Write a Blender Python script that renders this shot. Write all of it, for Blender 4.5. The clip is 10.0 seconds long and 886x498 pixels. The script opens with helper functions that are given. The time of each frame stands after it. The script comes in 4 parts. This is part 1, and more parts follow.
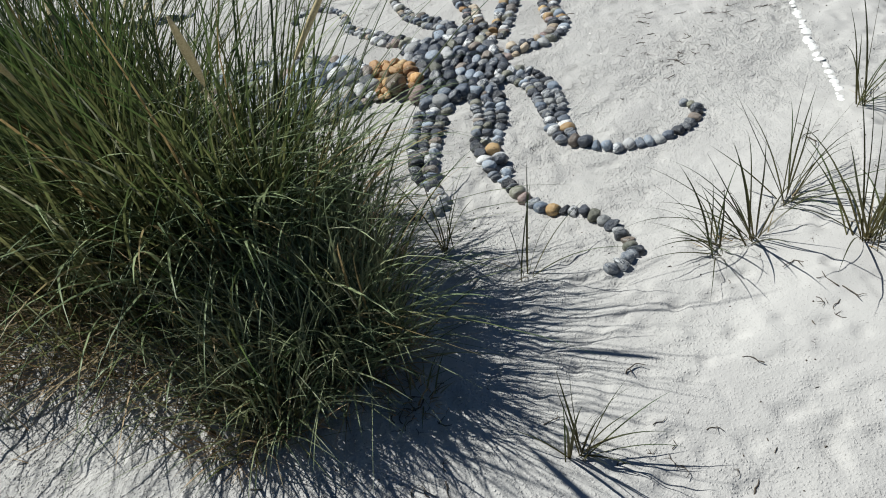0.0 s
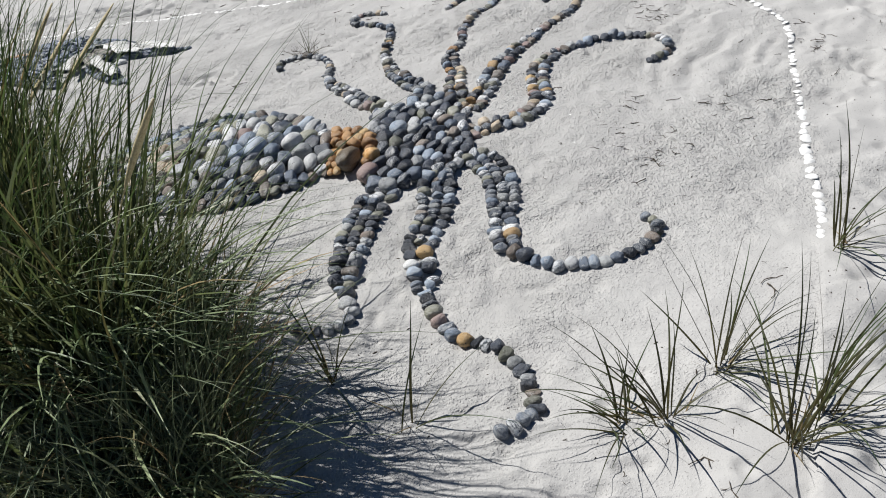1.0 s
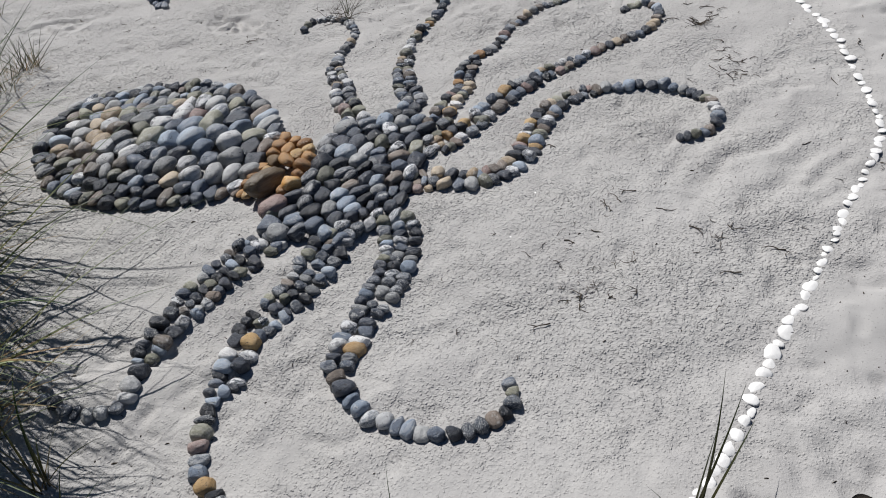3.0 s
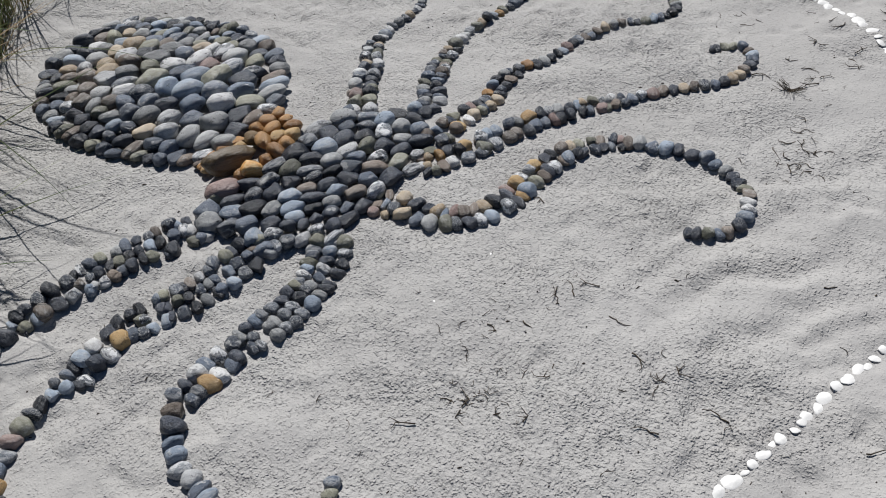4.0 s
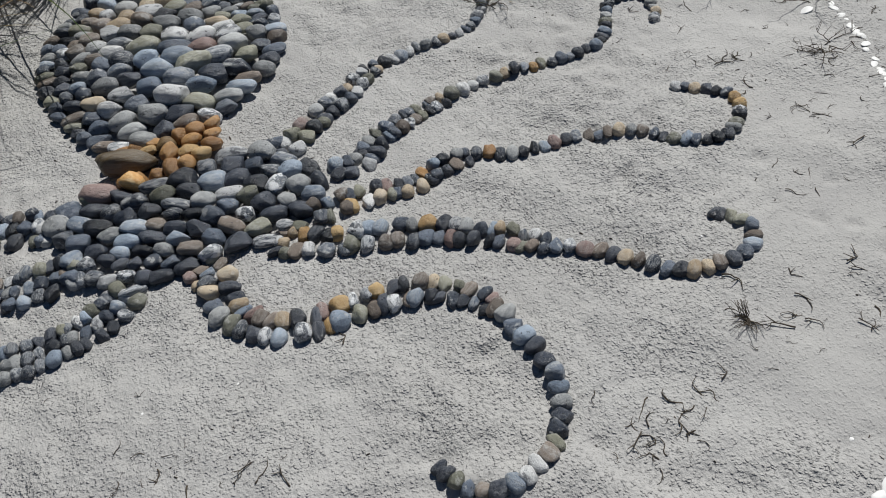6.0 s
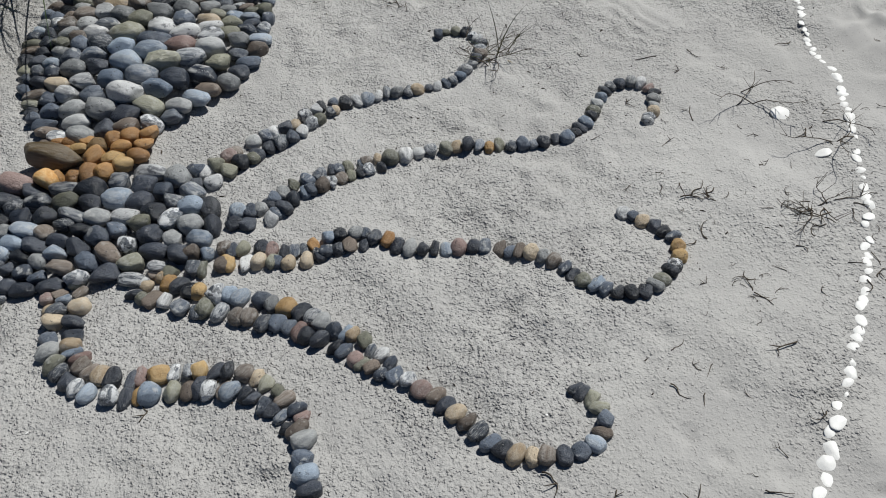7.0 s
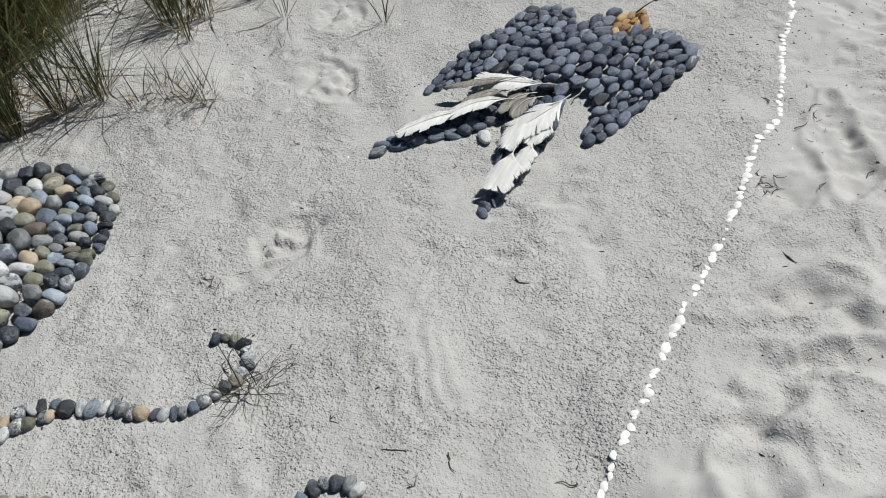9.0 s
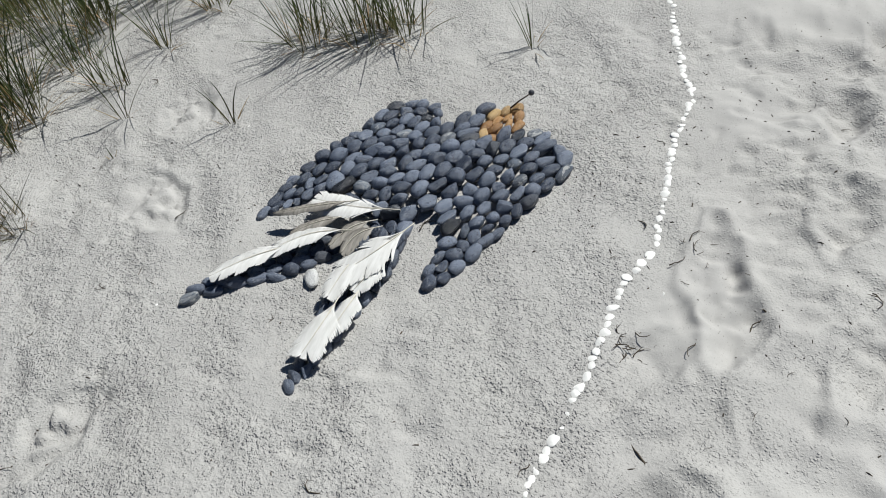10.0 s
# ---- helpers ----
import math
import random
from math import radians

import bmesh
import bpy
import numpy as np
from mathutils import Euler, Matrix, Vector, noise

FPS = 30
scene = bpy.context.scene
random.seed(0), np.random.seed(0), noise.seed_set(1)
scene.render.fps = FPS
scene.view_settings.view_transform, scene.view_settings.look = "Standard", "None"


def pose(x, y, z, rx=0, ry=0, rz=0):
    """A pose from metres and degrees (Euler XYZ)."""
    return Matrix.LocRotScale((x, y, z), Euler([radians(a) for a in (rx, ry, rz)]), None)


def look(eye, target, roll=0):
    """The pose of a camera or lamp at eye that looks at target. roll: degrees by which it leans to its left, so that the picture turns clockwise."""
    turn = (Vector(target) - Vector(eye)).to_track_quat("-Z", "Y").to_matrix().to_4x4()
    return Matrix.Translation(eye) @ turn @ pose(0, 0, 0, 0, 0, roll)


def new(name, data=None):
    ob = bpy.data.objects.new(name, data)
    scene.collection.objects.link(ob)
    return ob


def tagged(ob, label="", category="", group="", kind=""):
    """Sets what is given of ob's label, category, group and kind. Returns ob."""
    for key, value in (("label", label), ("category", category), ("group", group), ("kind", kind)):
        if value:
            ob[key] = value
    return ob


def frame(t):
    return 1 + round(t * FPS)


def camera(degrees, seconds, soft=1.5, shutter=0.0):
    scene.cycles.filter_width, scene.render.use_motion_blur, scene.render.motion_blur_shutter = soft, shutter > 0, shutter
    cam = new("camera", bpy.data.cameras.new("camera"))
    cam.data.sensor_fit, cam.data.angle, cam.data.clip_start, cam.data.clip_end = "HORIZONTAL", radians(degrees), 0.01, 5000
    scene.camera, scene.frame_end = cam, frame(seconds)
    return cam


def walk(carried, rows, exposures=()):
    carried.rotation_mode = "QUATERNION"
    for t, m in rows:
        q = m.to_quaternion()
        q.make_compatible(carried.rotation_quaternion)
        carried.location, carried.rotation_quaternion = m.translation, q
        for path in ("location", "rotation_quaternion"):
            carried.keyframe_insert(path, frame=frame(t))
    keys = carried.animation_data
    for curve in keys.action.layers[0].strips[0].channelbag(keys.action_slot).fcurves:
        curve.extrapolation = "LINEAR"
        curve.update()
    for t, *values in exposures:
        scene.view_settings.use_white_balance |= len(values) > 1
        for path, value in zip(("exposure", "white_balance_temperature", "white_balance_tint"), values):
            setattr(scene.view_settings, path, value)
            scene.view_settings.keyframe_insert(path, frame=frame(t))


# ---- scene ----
cam = camera(55.6, 10.0, soft=1.0)
METRES, EYE, TILT, LEAN, TURN = 7.614, 1.5, 0.0, 0.0, 0.0
ROWS = [
    (0.0, 0.0, 0.0, 0.0, -7.05, -35.74, 9.9),
    (0.5, 0.0308, 0.0292, 0.0033, -3.2, -34.91, 8.83),
    (1.0, 0.0705, 0.0539, 0.007, 0.01, -34.85, 8.88),
    (1.5, 0.0982, 0.0876, 0.0056, 2.2, -36.19, 9.31),
    (2.0, 0.1286, 0.12, 0.0093, 6.23, -37.59, 10.1),
    (2.5, 0.1628, 0.1476, 0.014, 11.41, -38.72, 8.93),
    (4.0, 0.2353, 0.2775, 0.0122, 40.11, -43.31, 3.25),
    (4.5, 0.2622, 0.3345, 0.0103, 43.9, -44.71, 3.87),
    (5.0, 0.2671, 0.3808, 0.0117, 53.48, -46.49, 4.23),
    (6.5, 0.2468, 0.5234, 0.0126, 79.31, -48.39, 6.44),
    (7.0, 0.2237, 0.5722, 0.0121, 88.42, -49.03, 5.32),
    (7.5, 0.1884, 0.6159, 0.0125, 95.7, -47.27, 5.8),
    (8.0, 0.1528, 0.6529, 0.0174, 101.25, -47.79, 7.69),
    (8.5, 0.1196, 0.6956, 0.0215, 106.79, -46.15, 8.47),
    (9.0, 0.0811, 0.7267, 0.0194, 108.87, -42.76, 8.61),
    (9.5, 0.033, 0.7496, 0.0186, 107.8, -42.32, 9.81),
    (10.0, -0.0149, 0.7698, 0.0125, 108.64, -42.57, 10.81),
]
walk(cam, [(t, pose(0, 0, EYE, TILT, LEAN, TURN) @ pose(METRES * x, METRES * y, METRES * z, 90 + pitch, roll, yaw)) for t, x, y, z, yaw, pitch, roll in ROWS],
     exposures=[(0.0, 0.19, 6340, 6), (0.5, 0.24, 6350, 9), (1.0, 0.12, 6350, 10), (2.5, -0.16, 6360, 12), (4.5, -0.26, 6330, 11), (5.0, -0.30, 6350, 11),
                (6.5, -0.34, 6370, 8), (7.5, -0.35, 6370, 8), (8.0, -0.31, 6370, 8), (8.5, -0.21, 6370, 8), (10.0, -0.13, 6360, 7)])

# ---------------------------------------------------------------- light
SUN_EL, SUN_AZ = 52.0, -51.5          # height above the horizon; clockwise from +y
world = bpy.data.worlds.new("world")
scene.world = world
world.use_nodes = True
wn = world.node_tree
sky = wn.nodes.new("ShaderNodeTexSky")
sky.sky_type, sky.sun_disc = "NISHITA", False
sky.ozone_density, sky.dust_density = 9.0, 0.1
sky.sun_elevation, sky.sun_rotation = radians(SUN_EL), radians(SUN_AZ)
wn.nodes["Background"].inputs["Strength"].default_value = 0.032
wn.links.new(sky.outputs["Color"], wn.nodes["Background"].inputs["Color"])
sun_data = bpy.data.lights.new("sun", "SUN")
sun_data.energy, sun_data.angle, sun_data.color = 5.3, radians(0.53), (1.0, 0.975, 0.925)
sun = new("sun", sun_data)
toward = Vector((math.sin(radians(SUN_AZ)) * math.cos(radians(SUN_EL)),
                 math.cos(radians(SUN_AZ)) * math.cos(radians(SUN_EL)), math.sin(radians(SUN_EL))))
sun.matrix_world = look(toward * 30, (0, 0, 0))


# ---------------------------------------------------------------- materials
def node_material(name, rough=0.7):
    m = bpy.data.materials.new(name)
    m.use_nodes = True
    nt = m.node_tree
    b = nt.nodes["Principled BSDF"]
    b.inputs["Roughness"].default_value = rough
    return m, nt, b


def n_noise(nt, scale, detail=3.0, rough=0.55, coords=None, stretch=None):
    n = nt.nodes.new("ShaderNodeTexNoise")
    n.inputs["Scale"].default_value = scale
    n.inputs["Detail"].default_value = detail
    n.inputs["Roughness"].default_value = rough
    if coords is not None:
        if stretch:
            mp = nt.nodes.new("ShaderNodeMapping")
            mp.inputs["Scale"].default_value = stretch
            nt.links.new(coords, mp.inputs["Vector"])
            coords = mp.outputs["Vector"]
        nt.links.new(coords, n.inputs["Vector"])
    return n.outputs["Fac"]


def n_range(nt, value, a, b, c=0.0, d=1.0):
    r = nt.nodes.new("ShaderNodeMapRange")
    for key, v in zip(("From Min", "From Max", "To Min", "To Max"), (a, b, c, d)):
        r.inputs[key].default_value = v
    nt.links.new(value, r.inputs["Value"])
    return r.outputs["Result"]


def n_mix(nt, fac, a, b, blend="MIX"):
    m = nt.nodes.new("ShaderNodeMix")
    m.data_type, m.blend_type = "RGBA", blend
    if isinstance(fac, float):
        m.inputs["Factor"].default_value = fac
    else:
        nt.links.new(fac, m.inputs["Factor"])
    for key, v in (("A", a), ("B", b)):
        sock = [s for s in m.inputs if s.name == key and s.type == "RGBA"][0]
        if isinstance(v, tuple):
            sock.default_value = (*v, 1.0)
        else:
            nt.links.new(v, sock)
    return [s for s in m.outputs if s.type == "RGBA"][0]


def n_math(nt, op, a, b):
    m = nt.nodes.new("ShaderNodeMath")
    m.operation = op
    for i, v in enumerate((a, b)):
        if isinstance(v, (int, float)):
            m.inputs[i].default_value = v
        else:
            nt.links.new(v, m.inputs[i])
    return m.outputs[0]


def n_bump(nt, height, bsdf, strength, distance):
    bp = nt.nodes.new("ShaderNodeBump")
    bp.inputs["Strength"].default_value = strength
    bp.inputs["Distance"].default_value = distance
    nt.links.new(height, bp.inputs["Height"])
    nt.links.new(bp.outputs["Normal"], bsdf.inputs["Normal"])


def sand_material():
    m, nt, b = node_material("dune_sand", 0.92)
    co = nt.nodes.new("ShaderNodeTexCoord").outputs["Object"]
    patch = n_range(nt, n_noise(nt, 1.6, 4, 0.6, co), 0.35, 0.68)
    col = n_mix(nt, patch, (0.465, 0.455, 0.44), (0.52, 0.51, 0.495))
    blotch = n_range(nt, n_noise(nt, 6.0, 5, 0.68, co), 0.40, 0.64, 0.0, 0.5)
    col = n_mix(nt, blotch, col, (0.40, 0.39, 0.385))
    grain = n_range(nt, n_noise(nt, 700.0, 2, 0.6, co), 0.32, 0.68)
    col = n_mix(nt, n_range(nt, grain, 0, 1, 0.0, 0.34), col, (0.34, 0.33, 0.315))
    dark = n_range(nt, n_noise(nt, 210.0, 1, 0.5, co), 0.68, 0.74, 0.0, 0.6)
    col = n_mix(nt, dark, col, (0.15, 0.14, 0.13))
    nt.links.new(col, b.inputs["Base Color"])
    crust = nt.nodes.new("ShaderNodeAttribute")
    crust.attribute_name = "crust"
    # rain-pitted crust: small crumbs of sand that stand up from a fine skin
    cells = nt.nodes.new("ShaderNodeTexVoronoi")
    cells.inputs["Scale"].default_value = 142.0
    bent = nt.nodes.new("ShaderNodeVectorMath")
    bent.operation = "MULTIPLY_ADD"
    wander = nt.nodes.new("ShaderNodeTexNoise")
    wander.inputs["Scale"].default_value = 95.0
    wander.inputs["Detail"].default_value = 3.0
    nt.links.new(co, wander.inputs["Vector"])
    nt.links.new(wander.outputs["Color"], bent.inputs[0])
    bent.inputs[1].default_value = (0.011, 0.011, 0.0)
    nt.links.new(co, bent.inputs[2])
    nt.links.new(bent.outputs[0], cells.inputs["Vector"])
    size = n_range(nt, n_noise(nt, 90.0, 2, 0.5, co), 0.34, 0.60)
    crumbs = n_math(nt, "MULTIPLY", n_range(nt, cells.outputs["Distance"], 0.05, 0.52, 1.0, 0.0), size)
    body = n_noise(nt, 92.0, 3, 0.55, co)
    fine = n_noise(nt, 330.0, 3, 0.65, co)
    rise = n_math(nt, "MULTIPLY", n_math(nt, "ADD", n_math(nt, "MULTIPLY", body, 0.80), n_math(nt, "MULTIPLY", crumbs, 0.62)), crust.outputs["Fac"])
    tall = n_math(nt, "ADD", rise, n_math(nt, "MULTIPLY", fine, 0.10))
    n_bump(nt, tall, b, 1.0, 0.0098)
    b.inputs["Specular IOR Level"].default_value = 0.12
    return m


def pebble_material(name, dark, light, fleck=(0.6, 0.6, 0.58), flecks=0.25, rough=0.41, veins=0.0, spots=0.57):
    """Beach pebble: tone varies from stone to stone, mottled and speckled on each."""
    m, nt, b = node_material(name, rough)
    co = nt.nodes.new("ShaderNodeTexCoord").outputs["Object"]
    rnd = nt.nodes.new("ShaderNodeObjectInfo").outputs["Random"]
    shift = nt.nodes.new("ShaderNodeVectorMath")
    shift.operation = "ADD"
    spread = nt.nodes.new("ShaderNodeCombineXYZ")
    far = n_math(nt, "MULTIPLY", rnd, 57.0)
    for k in ("X", "Y", "Z"):
        nt.links.new(far, spread.inputs[k])
    nt.links.new(co, shift.inputs[0])
    nt.links.new(spread.outputs[0], shift.inputs[1])
    p = shift.outputs[0]
    other = n_math(nt, "FRACT", n_math(nt, "MULTIPLY", rnd, 91.7), 0)
    third = n_math(nt, "FRACT", n_math(nt, "MULTIPLY", rnd, 413.3), 0)
    mott = n_range(nt, n_noise(nt, 1.5, 6, 0.68, p), 0.30, 0.70)
    tone = n_math(nt, "ADD", n_math(nt, "MULTIPLY", n_math(nt, "POWER", rnd, 1.15), 0.92), n_range(nt, mott, 0.0, 1.0, -0.12, 0.34))
    col = n_mix(nt, tone, dark, light)
    pale = n_range(nt, n_noise(nt, 1.25, 5, 0.62, p), spots, spots + 0.05, 0.0, flecks)
    col = n_mix(nt, n_math(nt, "MULTIPLY", pale, n_range(nt, other, 0.35, 0.6)), col, fleck)
    pock = n_range(nt, n_noise(nt, 3.0, 5, 0.7, p), 0.58, 0.65, 0.0, 0.85)
    col = n_mix(nt, n_math(nt, "MULTIPLY", pock, n_range(nt, third, 0.35, 0.6)), col, (0.013, 0.013, 0.015))
    speck = n_range(nt, n_noise(nt, 15.0, 3, 0.65, p), 0.53, 0.70, 0.0, 0.45)
    col = n_mix(nt, n_math(nt, "MULTIPLY", speck, n_range(nt, other, 0.7, 0.4)), col, (0.025, 0.025, 0.027))
    bands = n_range(nt, n_noise(nt, 1.0, 4, 0.6, p, (0.5, 2.6, 4.0)), 0.42, 0.58, 0.0, 0.6 * flecks)
    col = n_mix(nt, n_math(nt, "MULTIPLY", bands, n_range(nt, third, 0.5, 0.25)), col, fleck)
    dust = n_range(nt, n_noise(nt, 22.0, 3, 0.7, p), 0.60, 0.74, 0.0, 0.09)
    col = n_mix(nt, dust, col, (0.45, 0.44, 0.42))
    if veins:
        vein = n_noise(nt, 1.1, 3, 0.5, p, (1.0, 3.0, 2.0))
        line = n_range(nt, n_math(nt, "ABSOLUTE", n_math(nt, "SUBTRACT", vein, 0.5), 0), 0.0, 0.035, veins, 0.0)
        col = n_mix(nt, line, col, (0.62, 0.62, 0.6))
    nt.links.new(col, b.inputs["Base Color"])
    nt.links.new(n_range(nt, mott, 0, 1, rough - 0.14, rough + 0.12), b.inputs["Roughness"])
    n_bump(nt, n_noise(nt, 3.2, 6, 0.7, p), b, 0.5, 0.014)
    b.inputs["Specular IOR Level"].default_value = 0.55
    return m


def blade_material(name, base, tip, rough=0.42):
    """Grass blade: colour runs from the sheath to the tip and varies from blade to blade."""
    m, nt, b = node_material(name, rough)
    along = nt.nodes.new("ShaderNodeAttribute")
    along.attribute_name = "along"
    col = n_mix(nt, n_math(nt, "POWER", along.outputs["Fac"], 0.75), base, tip)
    rnd = nt.nodes.new("ShaderNodeNewGeometry").outputs["Random Per Island"]
    other = n_math(nt, "FRACT", n_math(nt, "MULTIPLY", rnd, 37.0), 0)
    col = n_mix(nt, n_range(nt, other, 0.95, 0.97, 0.0, 0.7), col, (0.42, 0.42, 0.30))
    col = n_mix(nt, n_range(nt, other, 0.07, 0.04, 0.0, 0.8), col, (0.27, 0.19, 0.085))
    tone = nt.nodes.new("ShaderNodeHueSaturation")
    nt.links.new(n_range(nt, rnd, 0, 1, 0.485, 0.525), tone.inputs["Hue"])
    nt.links.new(n_range(nt, rnd, 0, 1, 1.35, 0.40), tone.inputs["Value"])
    nt.links.new(col, tone.inputs["Color"])
    nt.links.new(tone.outputs["Color"], b.inputs["Base Color"])
    glow = nt.nodes.new("ShaderNodeBsdfTranslucent")
    nt.links.new(tone.outputs["Color"], glow.inputs["Color"])
    both = nt.nodes.new("ShaderNodeMixShader")
    both.inputs[0].default_value = 0.34
    b.inputs["Specular IOR Level"].default_value = 0.3
    nt.links.new(b.outputs[0], both.inputs[1])
    nt.links.new(glow.outputs[0], both.inputs[2])
    nt.links.new(both.outputs[0], nt.nodes["Material Output"].inputs["Surface"])
    return m


def mottled(name, a, c, scale, rough=0.7, bump=0.3, dist=0.003, stretch=None):
    m, nt, b = node_material(name, rough)
    co = nt.nodes.new("ShaderNodeTexCoord").outputs["Object"]
    f = n_noise(nt, scale, 4, 0.6, co, stretch)
    nt.links.new(n_mix(nt, n_range(nt, f, 0.3, 0.7), a, c), b.inputs["Base Color"])
    n_bump(nt, f, b, bump, dist)
    return m


SAND = sand_material()
PEBBLE = {
    "slate": pebble_material("slate_pebble", (0.014, 0.019, 0.031), (0.140, 0.170, 0.220), flecks=0.6, rough=0.36),
    "charcoal": pebble_material("charcoal_pebble", (0.007, 0.009, 0.013), (0.060, 0.070, 0.092), fleck=(0.24, 0.25, 0.27), flecks=0.35, rough=0.36),
    "coal": pebble_material("dark_slate_pebble", (0.032, 0.042, 0.066), (0.165, 0.195, 0.260), fleck=(0.26, 0.29, 0.34), flecks=0.14, rough=0.34),
    "grey": pebble_material("grey_pebble", (0.10, 0.108, 0.115), (0.50, 0.51, 0.51), flecks=0.5),
    "blue": pebble_material("blue_grey_pebble", (0.085, 0.115, 0.165), (0.36, 0.43, 0.52), flecks=0.5),
    "olive": pebble_material("olive_grey_pebble", (0.085, 0.088, 0.066), (0.33, 0.325, 0.25), flecks=0.3),
    "brown": pebble_material("brown_pebble", (0.085, 0.068, 0.055), (0.24, 0.195, 0.16), flecks=0.35),
    "tan": pebble_material("tan_pebble", (0.30, 0.22, 0.135), (0.58, 0.48, 0.35), flecks=0.3),
    "pale": pebble_material("pale_flint_pebble", (0.42, 0.43, 0.44), (0.76, 0.76, 0.75), fleck=(0.06, 0.065, 0.08), flecks=0.75),
    "flint": pebble_material("veined_flint_pebble", (0.030, 0.036, 0.048), (0.13, 0.15, 0.18), fleck=(0.78, 0.79, 0.80), flecks=0.9, rough=0.32, veins=0.6, spots=0.50),
    "orange": pebble_material("orange_pebble", (0.23, 0.115, 0.04), (0.48, 0.27, 0.105), fleck=(0.5, 0.34, 0.2), flecks=0.3),
    "amber": pebble_material("amber_pebble", (0.32, 0.19, 0.075), (0.54, 0.37, 0.17), fleck=(0.6, 0.48, 0.3), flecks=0.35),
    "bronze": pebble_material("bronze_brown_pebble", (0.085, 0.058, 0.026), (0.19, 0.12, 0.05), flecks=0.15),
    "rose": pebble_material("rose_pebble", (0.19, 0.125, 0.11), (0.33, 0.24, 0.22), flecks=0.25),
    "coral": pebble_material("bright_orange_stone", (0.62, 0.30, 0.08), (0.78, 0.47, 0.17), fleck=(0.85, 0.65, 0.35), flecks=0.7),
}
SHELL = mottled("white_shell", (0.80, 0.79, 0.76), (0.88, 0.875, 0.86), 25.0, 0.5, 0.2, 0.002)
# straw-coloured sheath, painted brighter still to offset shade low in the tufts
BLADE = blade_material("marram_blade", (0.34, 0.30, 0.14), (0.029, 0.078, 0.016))
TOUGH = blade_material("tough_dark_blade", (0.11, 0.085, 0.035), (0.036, 0.055, 0.020))
# marram leaf as the sun catches it: the brightness is in the colour
SUNLIT = blade_material("sunlit_pale_blade", (0.24, 0.25, 0.12), (0.25, 0.32, 0.17), 0.42)
STRAW = blade_material("dry_blade", (0.29, 0.18, 0.08), (0.48, 0.38, 0.24), 0.7)
SILVER = blade_material("grey_green_blade", (0.28, 0.25, 0.14), (0.23, 0.28, 0.16), 0.42)
REED = blade_material("olive_blade", (0.13, 0.115, 0.045), (0.052, 0.100, 0.036), 0.5)
SEED = mottled("seed_head", (0.36, 0.29, 0.15), (0.55, 0.47, 0.28), 180.0, 0.85, 0.8, 0.004)
TWIG = mottled("dark_twig", (0.035, 0.028, 0.02), (0.11, 0.085, 0.06), 60.0, 0.85)
FEATHER = mottled("white_feather", (0.60, 0.595, 0.57), (0.78, 0.775, 0.76), 14.0, 0.75, 0.15, 0.002, (1, 6, 1))
FEATHER_GREY = mottled("grey_feather", (0.13, 0.12, 0.105), (0.36, 0.335, 0.30), 14.0, 0.75, 0.15, 0.002, (1, 6, 1))
QUILL = mottled("pale_quill", (0.62, 0.58, 0.48), (0.74, 0.70, 0.62), 30.0, 0.45)


# ---------------------------------------------------------------- ground
def hash2(i, j, seed):
    v = np.sin(i * 127.1 + j * 311.7 + seed * 74.7) * 43758.5453
    return v - np.floor(v)


def value_noise(x, y, size, seed=0):
    """Smooth noise from -1 to 1 with bumps of about that size."""
    u, v = x / size, y / size
    i, j = np.floor(u), np.floor(v)
    f, g = u - i, v - j
    f, g = f * f * f * (f * (f * 6 - 15) + 10), g * g * g * (g * (g * 6 - 15) + 10)
    a, b_ = hash2(i, j, seed), hash2(i + 1, j, seed)
    c, d = hash2(i, j + 1, seed), hash2(i + 1, j + 1, seed)
    return 2 * ((a * (1 - f) + b_ * f) * (1 - g) + (c * (1 - f) + d * f) * g) - 1


def spline(points, step=0.02):
    """Even points along a smooth curve through the given ones, with the way along it."""
    p = np.array(points, float)
    q = np.vstack([2 * p[0] - p[1], p, 2 * p[-1] - p[-2]])
    out = []
    for k in range(1, len(q) - 2):
        t = np.linspace(0, 1, 24, endpoint=False)[:, None]
        a, b_, c, d = q[k - 1], q[k], q[k + 1], q[k + 2]
        out.append(0.5 * (2 * b_ + (c - a) * t + (2 * a - 5 * b_ + 4 * c - d) * t ** 2 + (3 * b_ - a - 3 * c + d) * t ** 3))
    out = np.vstack(out + [p[-1:]])
    s = np.concatenate([[0], np.cumsum(np.hypot(*np.diff(out, axis=0).T))])
    even = np.arange(0, s[-1], step)
    xy = np.stack([np.interp(even, s, out[:, 0]), np.interp(even, s, out[:, 1])], 1)
    way = np.gradient(xy, axis=0)
    return xy, way / np.linalg.norm(way, axis=1)[:, None], s[-1]


SHELL_LINE = [(-5.2, 5.2), (-4.2, 5.3), (-3.5, 5.38), (-2.97, 5.48), (-2.69, 5.54), (-2.46, 5.60), (-2.19, 5.58), (-1.77, 5.59), (-1.58, 5.53), (-1.33, 5.51),
              (-1.05, 5.46), (-0.74, 5.39), (-0.46, 5.35), (-0.24, 5.32), (-0.11, 5.34), (0.03, 5.31), (0.32, 5.25), (0.46, 5.21),
              (0.71, 5.10), (0.93, 4.98), (1.15, 4.86), (1.31, 4.72), (1.45, 4.58), (1.59, 4.32), (1.68, 4.04), (1.73, 3.85),
              (1.73, 3.70), (1.67, 3.45), (1.57, 3.06), (1.50, 2.79), (1.46, 2.59), (1.39, 2.39)]
line_xy, line_way, line_len = spline(SHELL_LINE, 0.1)


